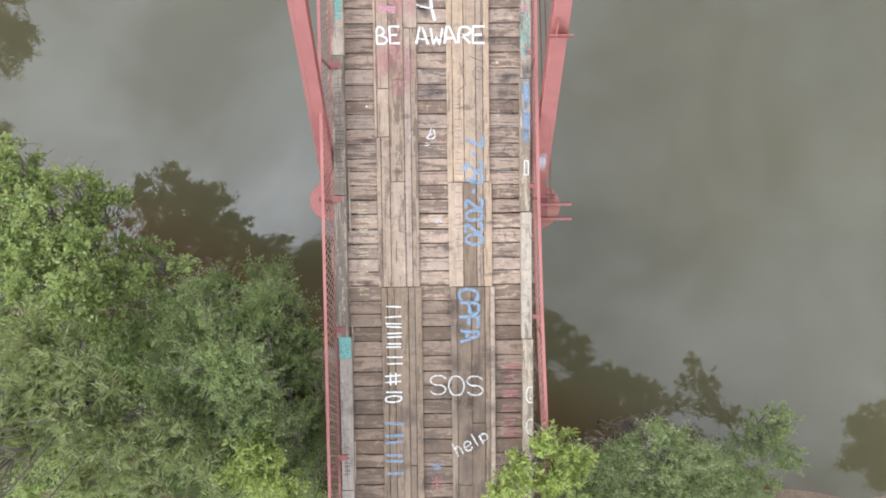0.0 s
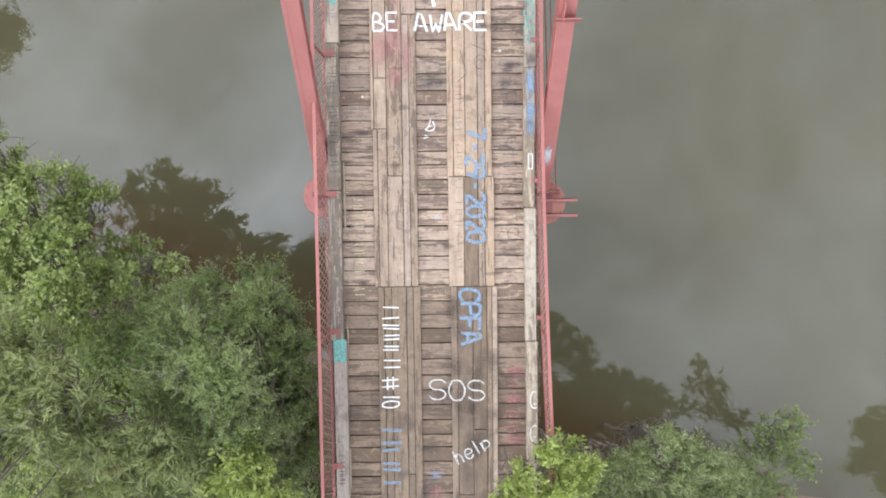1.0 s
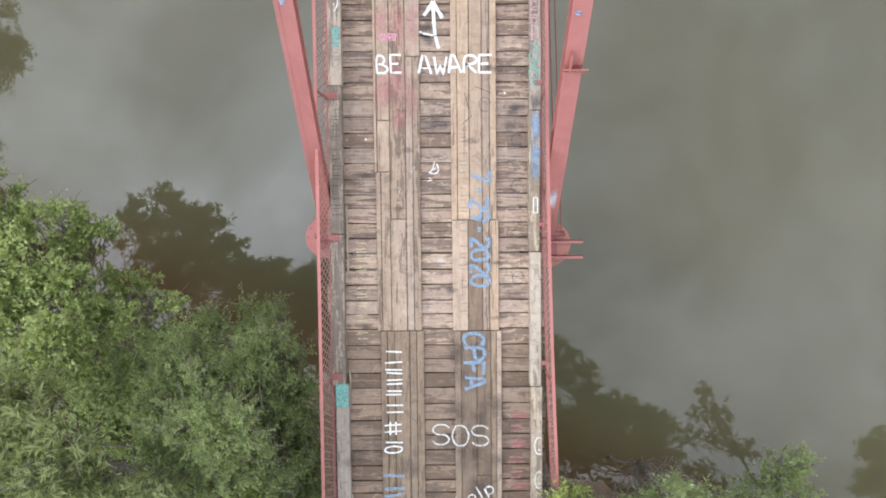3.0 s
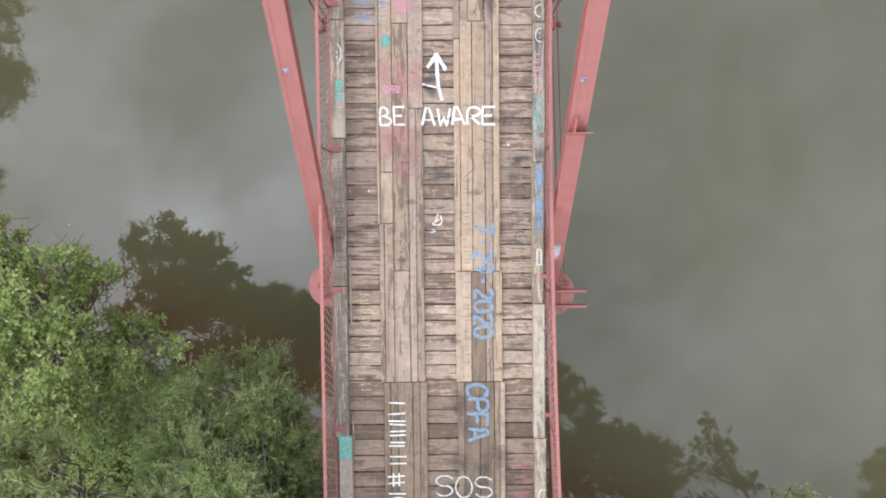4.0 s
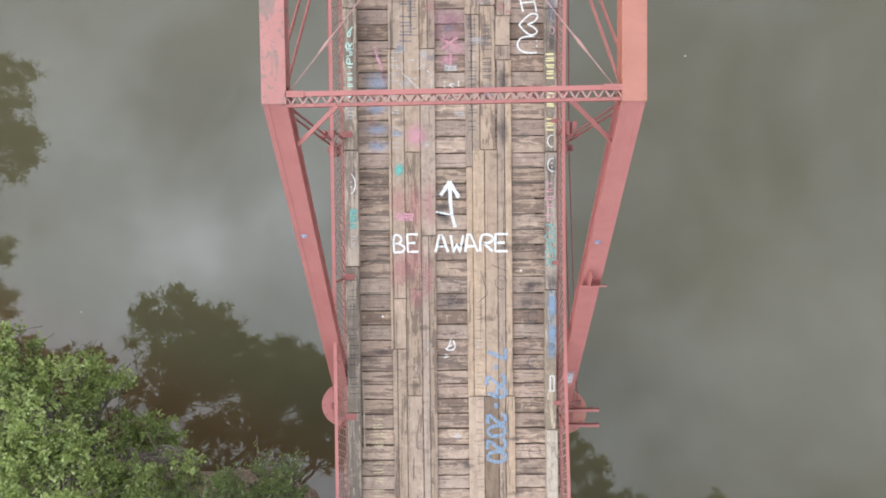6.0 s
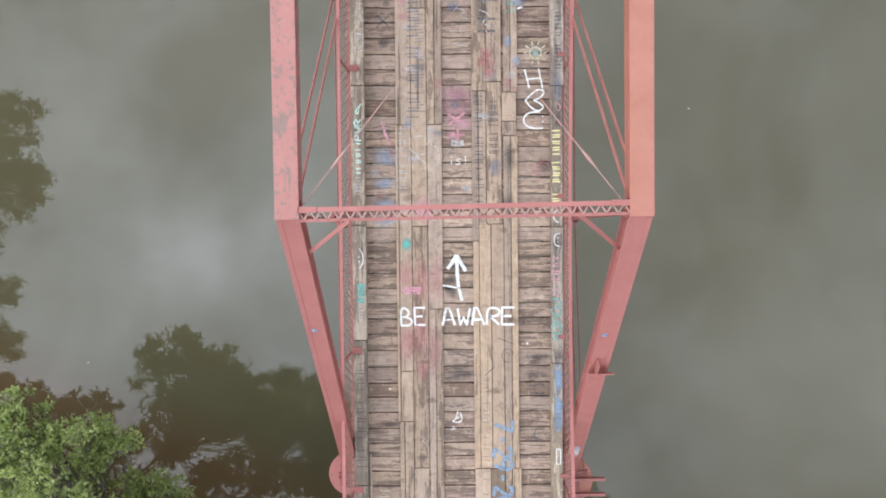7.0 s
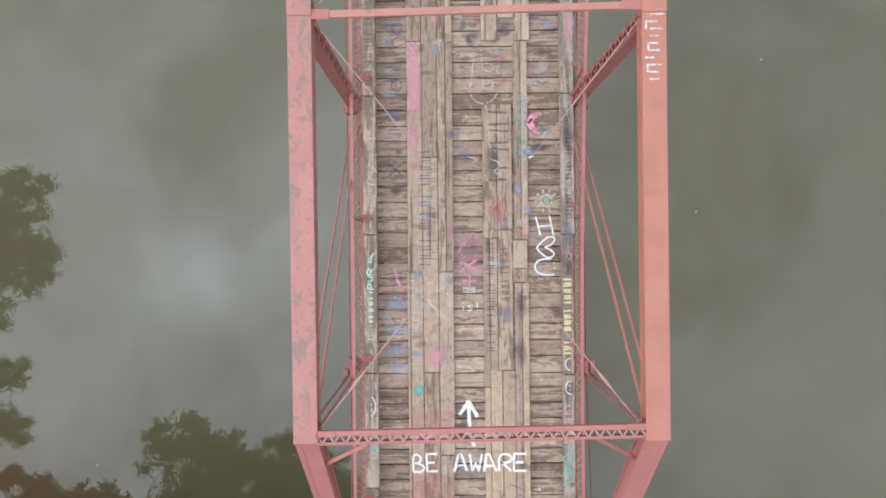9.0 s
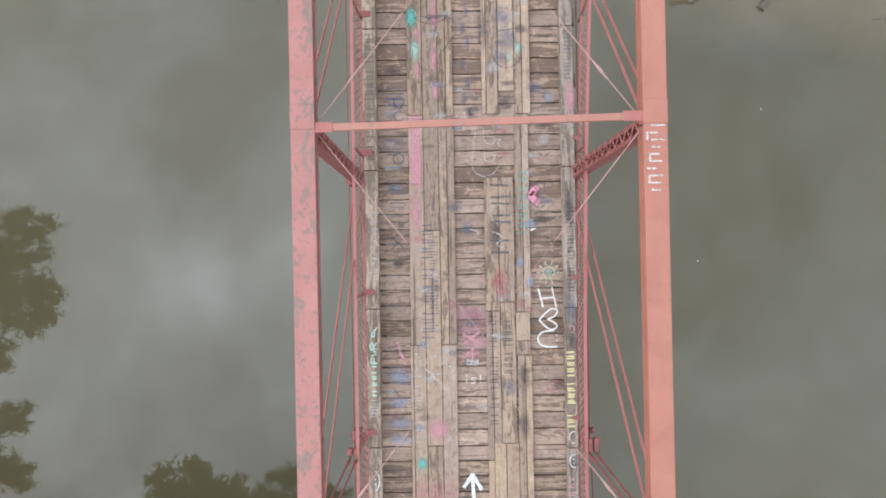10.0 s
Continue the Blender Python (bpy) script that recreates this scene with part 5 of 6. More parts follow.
S_MAUVE = spray("mauve_spray", (0.60, 0.32, 0.37), 0.5)
S_PINK = spray("pink_spray", (0.68, 0.32, 0.38), 0.62)
S_ROSE = spray("rose_spray", (0.56, 0.2, 0.22), 0.34)
S_BLUE = spray("blue_spray", (0.32, 0.40, 0.53), 0.5)
S_SKY = spray("sky_blue_spray", (0.30, 0.43, 0.6), 0.75)
S_NAVY = spray("navy_spray", (0.13, 0.16, 0.24), 0.5)
S_DARK = spray("dark_spray_and_hole", (0.075, 0.065, 0.065), 0.55)
S_TEAL = spray("teal_spray", (0.1, 0.5, 0.44), 0.85)
S_WHITE = spray("white_spray", (0.72, 0.72, 0.72), 0.5)
S_MINT = spray("mint_spray", (0.4, 0.66, 0.56), 0.7)
S_CHALK = spray("chalky_faded_paint", (0.60, 0.58, 0.56), 0.42)
S_HOLE = spray("painted_hole_dark", (0.02, 0.017, 0.015), 0.95)
S_MUD = spray("mud_stain", (0.15, 0.112, 0.09), 0.42)
S_RED = spray("coral_spray", (0.66, 0.22, 0.23), 0.55)


def surface(x, y):
    """The height just over the timber at a place on the deck."""
    if x < -1.53 or x > 1.58:
        return 0.197
    if -1.06 < x < -0.22 or (0.25 < x < 1.14 and not (10.0 < y < 11.1 and x < 0.79)):
        return 0.0575
    return 0.0065


def stroke(bm, points, wide):
    """A flat brush stroke that follows the boards."""
    fine = []
    for a, b in zip(points, points[1:]):
        n = max(1, int((b - a).length / 0.035))
        fine += [a.lerp(b, i / n) for i in range(n)]
    fine.append(points[-1])
    rows = []
    lift = 0.0005 * (len(bm.verts) // 2 % 7)
    for i, p in enumerate(fine):
        d = (fine[min(i + 1, len(fine) - 1)] - fine[max(i - 1, 0)]).normalized()
        side = Vector((-d.y, d.x)) * wide / 2 * (0.85 + 0.3 * noise.noise((p.x * 9, p.y * 9, 1)))
        l, r = p + side, p - side
        z = max(surface(l.x, l.y), surface(r.x, r.y), surface(p.x, p.y)) + lift
        rows.append((bm.verts.new((l.x, l.y, z)), bm.verts.new((r.x, r.y, z))))
    for (a, b), (c, d) in zip(rows, rows[1:]):
        bm.faces.new((a, b, d, c))


def rounded(points):
    """Cuts the corners of a stroke twice."""
    for _ in range(2):
        out = [points[0]]
        for a, b in zip(points, points[1:]):
            out += [a.lerp(b, 0.25), a.lerp(b, 0.75)]
        points = out + [points[-1]]
    return points


# letters as strokes on a grid 4 wide and 6 high
LETTERS = {
    "A": "00 16 26 40|02 32", "B": "00 06 26 35 34 23 03|23 42 41 30 00", "C": "45 36 16 04 02 10 30 41", "E": "46 06 00 40|03 33", "F": "46 06 00|03 33",
    "O": "16 04 02 10 30 42 44 36 16", "P": "00 06 36 45 44 33 03", "R": "00 06 36 45 44 33 03 13 40", "S": "45 36 16 05 04 13 33 42 41 30 10 01", "W": "06 10 23 30 46",
    "0": "16 04 02 10 30 42 44 36 16", "1": "20 26", "2": "05 16 36 45 44 00 40", "7": "06 46 10", "9": "44 33 13 04 05 16 36 45 44 20", "-": "13 33", "#": "10 16|30 36|02 42|04 44",
    "h": "06 00|03 14 24 33 30", "e": "02 42 43 34 14 03 01 10 30 41", "l": "26 20", "p": "04 00|03 14 34 43 42 31 11 02", "I": "06 46|26 20|00 40", "U": "06 01 10 30 41 46", "i": "20 23|25 26", "s": "44 14 03 32 30 00", "!": "26 22|20 21",
}


def words(text, x, y, high, step, turn, wide, material, label, slim=0.7):
    """A painted word: baseline start, letter height, advance and direction in degrees."""
    bm, mist = bmesh.new(), bmesh.new()
    jig = random.Random(text)
    c, s = math.cos(radians(turn)), math.sin(radians(turn))
    for k, ch in enumerate(text):
        if ch == " ":
            continue
        off, tilt = jig.uniform(-0.04, 0.04) * high, jig.uniform(-0.06, 0.06)
        for line in LETTERS[ch].split("|"):
            pts = []
            for code in line.split():
                u = k * step + int(code[0]) / 4 * step * slim + int(code[1]) / 6 * high * tilt
                v = int(code[1]) / 6 * high + off
                pts.append(Vector((x + u * c - v * s, y + u * s + v * c)))
            pts = rounded(pts) if ch in "BCOPRS029eps" else pts
            stroke(bm, pts, wide)
            if material == BLUE:
                stroke(mist, pts, wide * 1.6)
    if mist.verts:
        bmesh.ops.translate(mist, vec=(0, 0, -0.0012), verts=mist.verts)
        part("overspray", mist, BLUE_MIST, deck)
    else:
        mist.free()
    return part("painted_word", bm, material, deck, label)


def bars(x0, x1, y0, y1, count, wide, material, label, seed=0, name="paint_marks"):
    """A row of plain bars in the place of writing, a cell for each letter."""
    jig = random.Random(seed + count)
    bm = bmesh.new()
    pitch = (y1 - y0) / count
    for k in range(count):
        if k % 5 == 4 and count > 8:
            continue
        ya, yb = y0 + pitch * (k + 0.14), y0 + pitch * (k + 0.80)
        a, b = jig.uniform(0.0, 0.12), jig.uniform(0.88, 1.0)
        slip = jig.uniform(-0.05, 0.05) * pitch
        xa, xb = x0 + (x1 - x0) * a, x0 + (x1 - x0) * b
        stroke(bm, [Vector((xa, ya + slip)), Vector((xb, ya - slip))], wide)
        if jig.random() < 0.85:
            stroke(bm, [Vector((xa, yb)), Vector((xb, yb + slip))], wide)
    return tagged(part(name, bm, material, deck, label), kind="stuff")


def lines(material, label, wide, *paths):
    bm = bmesh.new()
    for path in paths:
        points = [Vector(p) for p in path]
        stroke(bm, rounded(points) if 4 <= len(points) < 11 else points, wide)
    return part("painted_drawing", bm, material, deck, label)


def arc(cx, cy, rx, ry, a0, a1, n=12):
    return [(cx + rx * math.cos(radians(a0 + (a1 - a0) * i / n)), cy + ry * math.sin(radians(a0 + (a1 - a0) * i / n))) for i in range(n + 1)]


def blot(x, y, rx, ry, material, label=""):
    """A sprayed or smeared patch; its disc steps over the board edges."""
    bm = bmesh.new()
    n = 9
    cells = {}
    for i in range(-n, n + 1):
        for j in range(-n, n + 1):
            px, py = i / n, j / n
            cells[i, j] = bm.verts.new((px, py, surface(x + px * rx, y + py * ry) - surface(x, y)))
    for i in range(-n, n):
        for j in range(-n, n):
            bm.faces.new((cells[i, j], cells[i + 1, j], cells[i + 1, j + 1], cells[i, j + 1]))
    for v in bm.verts:
        v.co.z -= 0.0015
    ob = part("spray_patch", bm, material, deck, label)
    ob.location = (x, y, surface(x, y))
    ob.scale = (rx, ry, 1)
    return ob


words("BE", -0.985, 3.635, 0.30, 0.235, 0, 0.042, WHITE, "white painted word reading BE", 0.78)
words("AWARE", -0.275, 3.63, 0.295, 0.257, 0, 0.05, WHITE, "white painted word reading AWARE", 0.84)
lines(WHITE, "white painted arrow", 0.07, [(0.07, 4.06), (0.01, 4.27), (-0.01, 4.5), (-0.02, 4.84)], [(-0.18, 4.61), (-0.1, 4.72), (-0.02, 4.85)], [(-0.02, 4.85), (0.06, 4.7), (0.14, 4.57)])
lines(WHITE, "white painted splash", 0.035, [(-0.26, 4.33), (-0.12, 4.30), (0.03, 4.27)])
words("SOS", -0.1, -2.86, 0.36, 0.352, 0, 0.034, WHITE_WORN, "white painted word reading SOS", 0.82)
words("help", 0.42, -4.03, 0.27, 0.175, 27, 0.032, WHITE_WORN, "white painted word reading help", 0.78)
bars(-0.92, -0.60, -1.14, -2.28, 6, 0.034, WHITE, "white painted bars", 3)
words("#", -0.93, -2.42, 0.30, 0.26, -90, 0.034, WHITE, "white painted hash sign", 0.9)
words("10", -0.93, -2.72, 0.30, 0.14, -90, 0.034, WHITE, "white painted number 10", 0.85)
bars(-0.97, -0.60, -3.33, -4.42, 3, 0.062, BLUE, "blue painted bars", 5)
words("CPFA", 0.47, -0.85, 0.35, 0.262, -90, 0.052, BLUE, "blue painted word reading CPFA", 0.82)
words("7-29-2020", 0.60, 1.95, 0.31, 0.224, -90, 0.052, BLUE, "blue painted date reading 7-29-2020", 0.82)
bars(-1.40, -1.21, 0.76, -0.97, 11, 0.022, YELLOW_THIN, "faint yellow painted bars", 7)
bars(1.615, 1.76, 6.97, 5.67, 12, 0.028, YELLOW, "yellow painted bars on the curb", 9)
words("POWER", 1.60, 4.09, 0.155, 0.146, -90, 0.027, TEAL, "teal painted word reading POWER", 0.82)
bars(1.59, 1.73, 4.80, 4.14, 5, 0.026, PINK, "pink painted bars on the curb", 11)
bars(-1.72, -1.59, 4.37, 4.06, 5, 0.045, TEAL, "teal painted bars on the curb", 13)
bars(-1.71, -1.62, 3.98, 3.73, 5, 0.016, WHITE_THIN, "white painted ticks on the curb", 15)
lines(WHITE, "white painted smile", 0.022, arc(-1.74, 4.81, 0.12, 0.19, -62, 62), [(-1.70, 4.84), (-1.68, 4.84)], [(-1.70, 4.76), (-1.68, 4.76)])
bars(-1.73, -1.63, 6.78, 6.25, 5, 0.026, MINT, "mint painted bars on the curb", 17)
words("PWR", -1.63, 6.82, 0.105, 0.125, 90, 0.024, MINT, "mint painted letters reading PWR", 0.8)
lines(MINT, "mint painted sign on the curb", 0.022, [(-1.64, 7.42), (-1.70, 7.34), (-1.72, 7.28), (-1.67, 7.27), (-1.66, 7.36), (-1.63, 7.44)])
bars(-1.76, -1.63, 6.2, 5.9, 5, 0.02, WHITE_THIN, "white painted marks on the curb", 19)
bars(-1.78, -1.60, 12.5, 10.3, 17, 0.022, BLACK, "faded black painted bars on the curb", 21)
bars(-1.78, -1.60, 3.2, 1.2, 12, 0.018, BLACK, "faded black painted bars on the curb", 22)
bars(-1.74, -1.62, 9.4, 7.9, 10, 0.016, WHITE_THIN, "faint white painted bars on the curb", 23)
bars(-1.72, -1.60, -3.9, -4.3, 5, 0.022, BLACK, "black painted bars on the curb", 24)
lines(WHITE, "white painted arcs on the curb", 0.026, arc(1.76, -2.83, 0.075, 0.15, 60, 300), arc(1.76, -3.44, 0.075, 0.15, 60, 300), [(1.74, -2.9), (1.79, -2.9)], [(1.74, -3.5), (1.79, -3.5)])
lines(WHITE, "white painted smile on the curb", 0.02, arc(1.72, 5.1, 0.08, 0.11, 70, 290), [(1.70, 5.13), (1.72, 5.13)], [(1.70, 5.06), (1.72, 5.06)], arc(1.71, 5.5, 0.07, 0.1, 70, 290))
bars(1.655, 1.765, 2.95, 1.85, 9, 0.034, BLUE, "blue painted bars on the curb", 8)
for y, ry in ((2.7, 0.35), (2.2, 0.4), (1.95, 0.2)):
    blot(1.70, y, 0.1, ry, S_SKY, "blue spray on the curb")
lines(WHITE, "white painted box on the curb", 0.022, [(1.665, 1.5), (1.735, 1.5), (1.735, 1.24)], [(1.735, 1.24), (1.665, 1.24), (1.665, 1.5)])
blot(-1.66, -1.9, 0.11, 0.2, TEAL, "teal paint block on the curb")
blot(1.76, 11.3, 0.10, 0.4, S_PINK, "pink spray on the curb")
for y in (12.3, 11.8, 9.3, 8.75, 8.2):
    bars(1.66, 1.79, y + 0.2, y - 0.2, 6, 0.022, BLACK if y < 10 else NAVY, "faded dark painted bars on the curb", int(y * 10))
blot(1.72, 7.7, 0.1, 0.35, S_NAVY, "dark blue spray on the curb")
lines(PINK, "pink painted hook on the curb", 0.02, arc(1.71, 7.35, 0.05, 0.06, -90, 120))
# sun, heart and greeting
sun_lines = [arc(1.37, 8.32, 0.1, 0.1, 0, 360, 20)] + [[(1.37 + 0.14 * math.cos(a), 8.32 + 0.14 * math.sin(a)), (1.37 + 0.21 * math.cos(a), 8.32 + 0.21 * math.sin(a))] for a in (k * math.pi / 5 for k in range(10))]
blot(1.37, 8.36, 0.22, 0.14, S_CHALK, "faded paint on the boards")
lines(YELLOW_THIN, "yellow painted sun", 0.025, *sun_lines)
blot(1.37, 8.32, 0.09, 0.09, S_MINT, "mint spray in the sun")
lines(WHITE, "white painted letter I", 0.034, [(1.18, 8.04), (1.26, 7.72)], [(1.23, 7.87), (1.46, 7.89)], [(1.42, 8.06), (1.49, 7.71)])
lines(WHITE, "white painted heart outline", 0.032, [(1.19, 7.5), (1.28, 7.6), (1.40, 7.70), (1.53, 7.67), (1.46, 7.55), (1.33, 7.51)], [(1.33, 7.51), (1.44, 7.46), (1.52, 7.38), (1.40, 7.31), (1.27, 7.4), (1.19, 7.5)])
lines(WHITE, "white painted letter U with two dots", 0.034, [(1.50, 7.03), (1.33, 7.02), (1.18, 7.08), (1.15, 7.2), (1.24, 7.3), (1.45, 7.31)], [(1.48, 7.14), (1.50, 7.14)], [(1.48, 7.23), (1.50, 7.23)])
lines(PINK_FRESH, "pink painted heart", 0.12, [(1.04, 9.68), (1.12, 9.76), (1.21, 9.82)], [(1.04, 9.68), (1.12, 9.6), (1.21, 9.53)])
lines(PINK_FRESH, "pink painted heart", 0.08, [(1.1, 9.7), (1.19, 9.75)], [(1.1, 9.65), (1.19, 9.6)])
lines(NAVY, "faded navy heart outline", 0.026, [(1.0, 9.67), (1.1, 9.84), (1.3, 9.9), (1.35, 9.75), (1.2, 9.67)], [(1.2, 9.67), (1.35, 9.58), (1.28, 9.44), (1.1, 9.5), (1.0, 9.67)])
lines(WHITE, "small white paint mark", 0.035, [(1.06, 9.06), (1.16, 9.1)])
blot(-0.885, 5.05, 0.11, 0.13, S_TEAL, "round teal paint spot")
blot(-0.59, 5.63, 0.24, 0.27, S_PINK, "round pink spray patch")
for x, y, rx, ry in ((-0.06, 7.6, 0.3, 0.22), (0.1, 7.6, 0.26, 0.2), (0.0, 7.36, 0.34, 0.2), (0.08, 7.12, 0.3, 0.2), (-0.06, 6.9, 0.2, 0.16)):
    blot(x, y, rx, ry, S_MAUVE, "pink spray patch")
lines(PINK_WASH, "pink painted cross", 0.05, [(-0.16, 7.28), (0.16, 7.12)], [(0.14, 7.3), (-0.14, 7.1)], [(-0.1, 6.93), (0.14, 6.93)], [(0.02, 7.02), (0.02, 6.82)])
for x, y in ((0.52, 8.3), (0.47, 8.15), (0.58, 8.14), (0.55, 7.98), (0.5, 8.22)):
    blot(x, y, 0.13, 0.14, S_RED, "coral red painted flower")
lines(PINK_WASH, "long washed pink stripe", 0.2, [(-0.915, 9.9), (-0.915, 11.08)])
blot(-0.94, 10.95, 0.12, 0.25, S_PINK, "pink spray patch")
blot(-0.9, 10.2, 0.14, 0.5, S_PINK, "pink spray patch")
blot(-0.93, 9.4, 0.13, 0.4, S_PINK, "pink spray patch")
for x, y, ry in ((-0.57, 12.85, 0.35), (-0.58, 12.1, 0.28), (-0.55, 11.52, 0.2), (-0.86, 12.5, 0.2), (-0.86, 11.9, 0.18)):
    blot(x, y, 0.08, ry * 1.1, S_PINK, "pink paint dash")
blot(-0.96, 12.8, 0.12, 0.25, S_TEAL, "teal spray patch")
blot(-0.9, 12.25, 0.1, 0.3, S_MINT, "mint spray patch")
for x, y in ((0.0, 12.95), (-0.06, 12.62), (0.02, 12.35), (-0.06, 12.0), (0.02, 11.65), (-0.06, 11.4), (0.04, 11.15)):
    blot(x, y, 0.06, 0.14, S_NAVY, "navy spray dab")
lines(BLACK, "faded black drawing of loops", 0.02, arc(-0.78, 12.55, 0.26, 0.28, 0, 250), arc(-0.45, 12.62, 0.28, 0.22, -30, 200), arc(-0.62, 12.9, 0.3, 0.2, 180, 360), [(-0.2, 12.5), (-0.42, 12.2)])
for x, y, r in ((0.62, 12.8, 0.2), (0.7, 12.4, 0.22), (0.58, 12.1, 0.16)):
    blot(x, y, r, r * 1.2, S_NAVY, "faded navy spray")
for x, y in ((0.72, 12.1), (0.9, 12.25)):
    blot(x, y, 0.1, 0.12, S_MINT, "mint spray dab")
lines(BLACK, "faded black drawing", 0.018, arc(0.7, 12.2, 0.25, 0.3, 200, 380), [(0.55, 12.55), (0.95, 12.6)])
bars(-1.42, -1.12, 11.6, 11.2, 4, 0.03, NAVY, "faded navy painted bars", 31)
lines(BLACK, "faded painted loops", 0.025, arc(-1.2, 11.35, 0.09, 0.1, 0, 360), arc(-1.2, 11.1, 0.09, 0.08, 30, 330), arc(-1.22, 10.35, 0.09, 0.1, 0, 360))
bars(-1.40, -1.12, 10.7, 9.3, 6, 0.03, NAVY, "faded navy painted bars", 33)
lines(BLACK, "faded black painted cross", 0.03, [(-1.36, 8.98), (-1.14, 8.78)], [(-1.36, 8.78), (-1.14, 8.98)])
blot(-1.24, 8.5, 0.12, 0.1, S_DARK, "dark spray spot")
lines(WHITE_THIN, "thin white line drawing", 0.018, [(0.14, 10.9), (0.10, 10.55), (0.05, 10.2), (0.14, 10.06), (0.31, 10.0), (0.46, 10.08), (0.55, 10.22)], [(0.27, 10.86), (0.27, 10.62), (0.42, 10.56), (0.51, 10.69), (0.33, 10.72)], [(0.29, 10.46), (0.28, 10.3), (0.40, 10.25), (0.5, 10.38), (0.36, 10.44)], arc(0.58, 10.6, 0.05, 0.06, 90, 250))
blot(0.62, 10.82, 0.1, 0.09, S_ROSE, "rose spray spot")
blot(0.62, 10.4, 0.11, 0.09, S_ROSE, "rose spray spot")
blot(0.60, 10.8, 0.13, 0.08, S_ROSE, "rose spray spot")
bars(0.36, 0.72, 9.9, 8.62, 4, 0.045, BLACK, "faded black painted bars", 35)
bars(0.86, 1.04, 10.1, 8.99, 7, 0.02, TEAL, "teal painted bars", 37)
bars(-1.68, -1.55, 9.42, 8.3, 8, 0.022, WHITE_THIN, "faint white painted bars on the curb", 38)
bars(-0.86, -0.62, 9.2, 7.2, 13, 0.028, NAVY, "faded navy painted bars", 39)
bars(-0.72, -0.55, 9.0, 7.3, 11, 0.02, NAVY, "faded navy painted bars", 40)
bars(-1.03, -0.86, 7.05, 5.4, 13, 0.018, WHITE_THIN, "faint white painted bars", 41)
lines(WHITE_THIN, "faint white painted loops", 0.02, arc(-0.62, 6.75, 0.2, 0.16, 20, 300), arc(-0.5, 6.55, 0.2, 0.22, -80, 120), [(-0.72, 6.6), (-0.5, 6.4)])
bars(0.30, 0.46, 7.6, 5.6, 14, 0.022, BLACK, "faded black painted bars", 43)
bars(0.55, 0.72, 7.5, 6.5, 9, 0.025, BLACK, "faded black painted bars", 45)
blot(0.65, 6.35, 0.14, 0.2, S_NAVY, "navy spray patch")
blot(0.9, 6.5, 0.12, 0.4, S_DARK, "dark spray patch")
blot(0.9, 5.7, 0.12, 0.35, S_DARK, "dark spray patch")
words("is!", -0.14, 6.42, 0.14, 0.12, 0, 0.018, WHITE, "small white painted word reading is", 0.8)
blot(0.0, 6.78, 0.22, 0.09, S_DARK, "dark paint patch")
bars(-0.1, 0.14, 6.83, 6.73, 3, 0.018, WHITE_THIN, "small white painted marks", 46)
blot(-1.22, 6.55, 0.28, 0.2, S_BLUE, "pale blue spray patch")
for y in (6.1, 5.75, 5.45):
    blot(-1.25, y, 0.26, 0.13, S_BLUE, "pale blue spray smear")
blot(-1.13, 6.65, 0.07, 0.14, S_ROSE, "rose spray smear")
lines(PINK, "dull rose painted curve", 0.05, [(-1.28, 7.15), (-1.23, 6.95), (-1.14, 6.75)])
for x, y, rx, ry in ((-0.9, 4.5, 0.2, 0.35), (-0.62, 4.4, 0.2, 0.5), (-0.38, 4.45, 0.15, 0.5), (-0.7, 3.5, 0.3, 0.5), (-0.9, 3.3, 0.2, 0.4), (-0.42, 3.2, 0.14, 0.5), (-0.62, 2.9, 0.16, 0.3)):
    blot(x, y, rx, ry, S_ROSE, "faded rose spray")
bars(-0.95, -0.62, 4.3, 4.18, 2, 0.035, PINK, "pink painted marks", 47)
# dark blots painted in place of the shade inside a deck hole
blot(-0.1, 4.2, 0.14, 0.12, S_DARK, "dark patch painted around the deck hole")
blot(-0.14, 4.42, 0.2, 0.09, S_DARK, "painted dark patch")
# small white scribbles and red marks
lines(WHITE, "small white painted scribble", 0.022, [(-0.02, 2.13), (-0.06, 1.98), (-0.13, 1.95), (-0.02, 1.92), (0.06, 1.97), (0.02, 2.1)], [(-0.12, 1.86), (-0.06, 1.82), (-0.15, 1.8)], [(-0.08, 1.98), (0.0, 2.02)])
lines(WHITE_THIN, "small white painted scribble", 0.018, [(-0.67, 1.7), (-0.58, 1.66), (-0.66, 1.62), (-0.58, 1.58)], [(-0.64, 1.5), (-0.6, 1.5)], [(-0.45, 2.08), (-0.36, 2.04), (-0.42, 1.95)], arc(0.46, 2.03, 0.05, 0.05, 0, 300), [(0.5, 2.0), (0.56, 1.97)])
bars(1.26, 1.5, -2.3, -3.7, 5, 0.05, RED_THIN, "faded red painted bars", 49)
for y in (-2.35, -2.85, -3.6):
    blot(1.45, y, 0.22, 0.13, S_ROSE, "faded red spray")
lines(RED_THIN, "faded red painted star", 0.03, *[[(0.0, -4.55), (0.16 * math.cos(k * math.pi / 4), -4.55 + 0.16 * math.sin(k * math.pi / 4))] for k in range(8)])
blot(0.0, -4.25, 0.16, 0.12, S_BLUE, "grey blue spray patch")
bars(1.22, 1.5, 2.6, 0.9, 8, 0.02, BLACK, "faded dark painted bars", 51)
lines(BLACK, "faded dark painted loops", 0.018, arc(1.4, 2.5, 0.09, 0.1, 0, 330), arc(1.4, 1.7, 0.09, 0.1, 30, 330), arc(1.42, 0.1, 0.1, 0.12, 0, 300))
bars(0.40, 0.54, 2.7, -0.5, 16, 0.012, BLACK, "faint dark painted bars", 53)
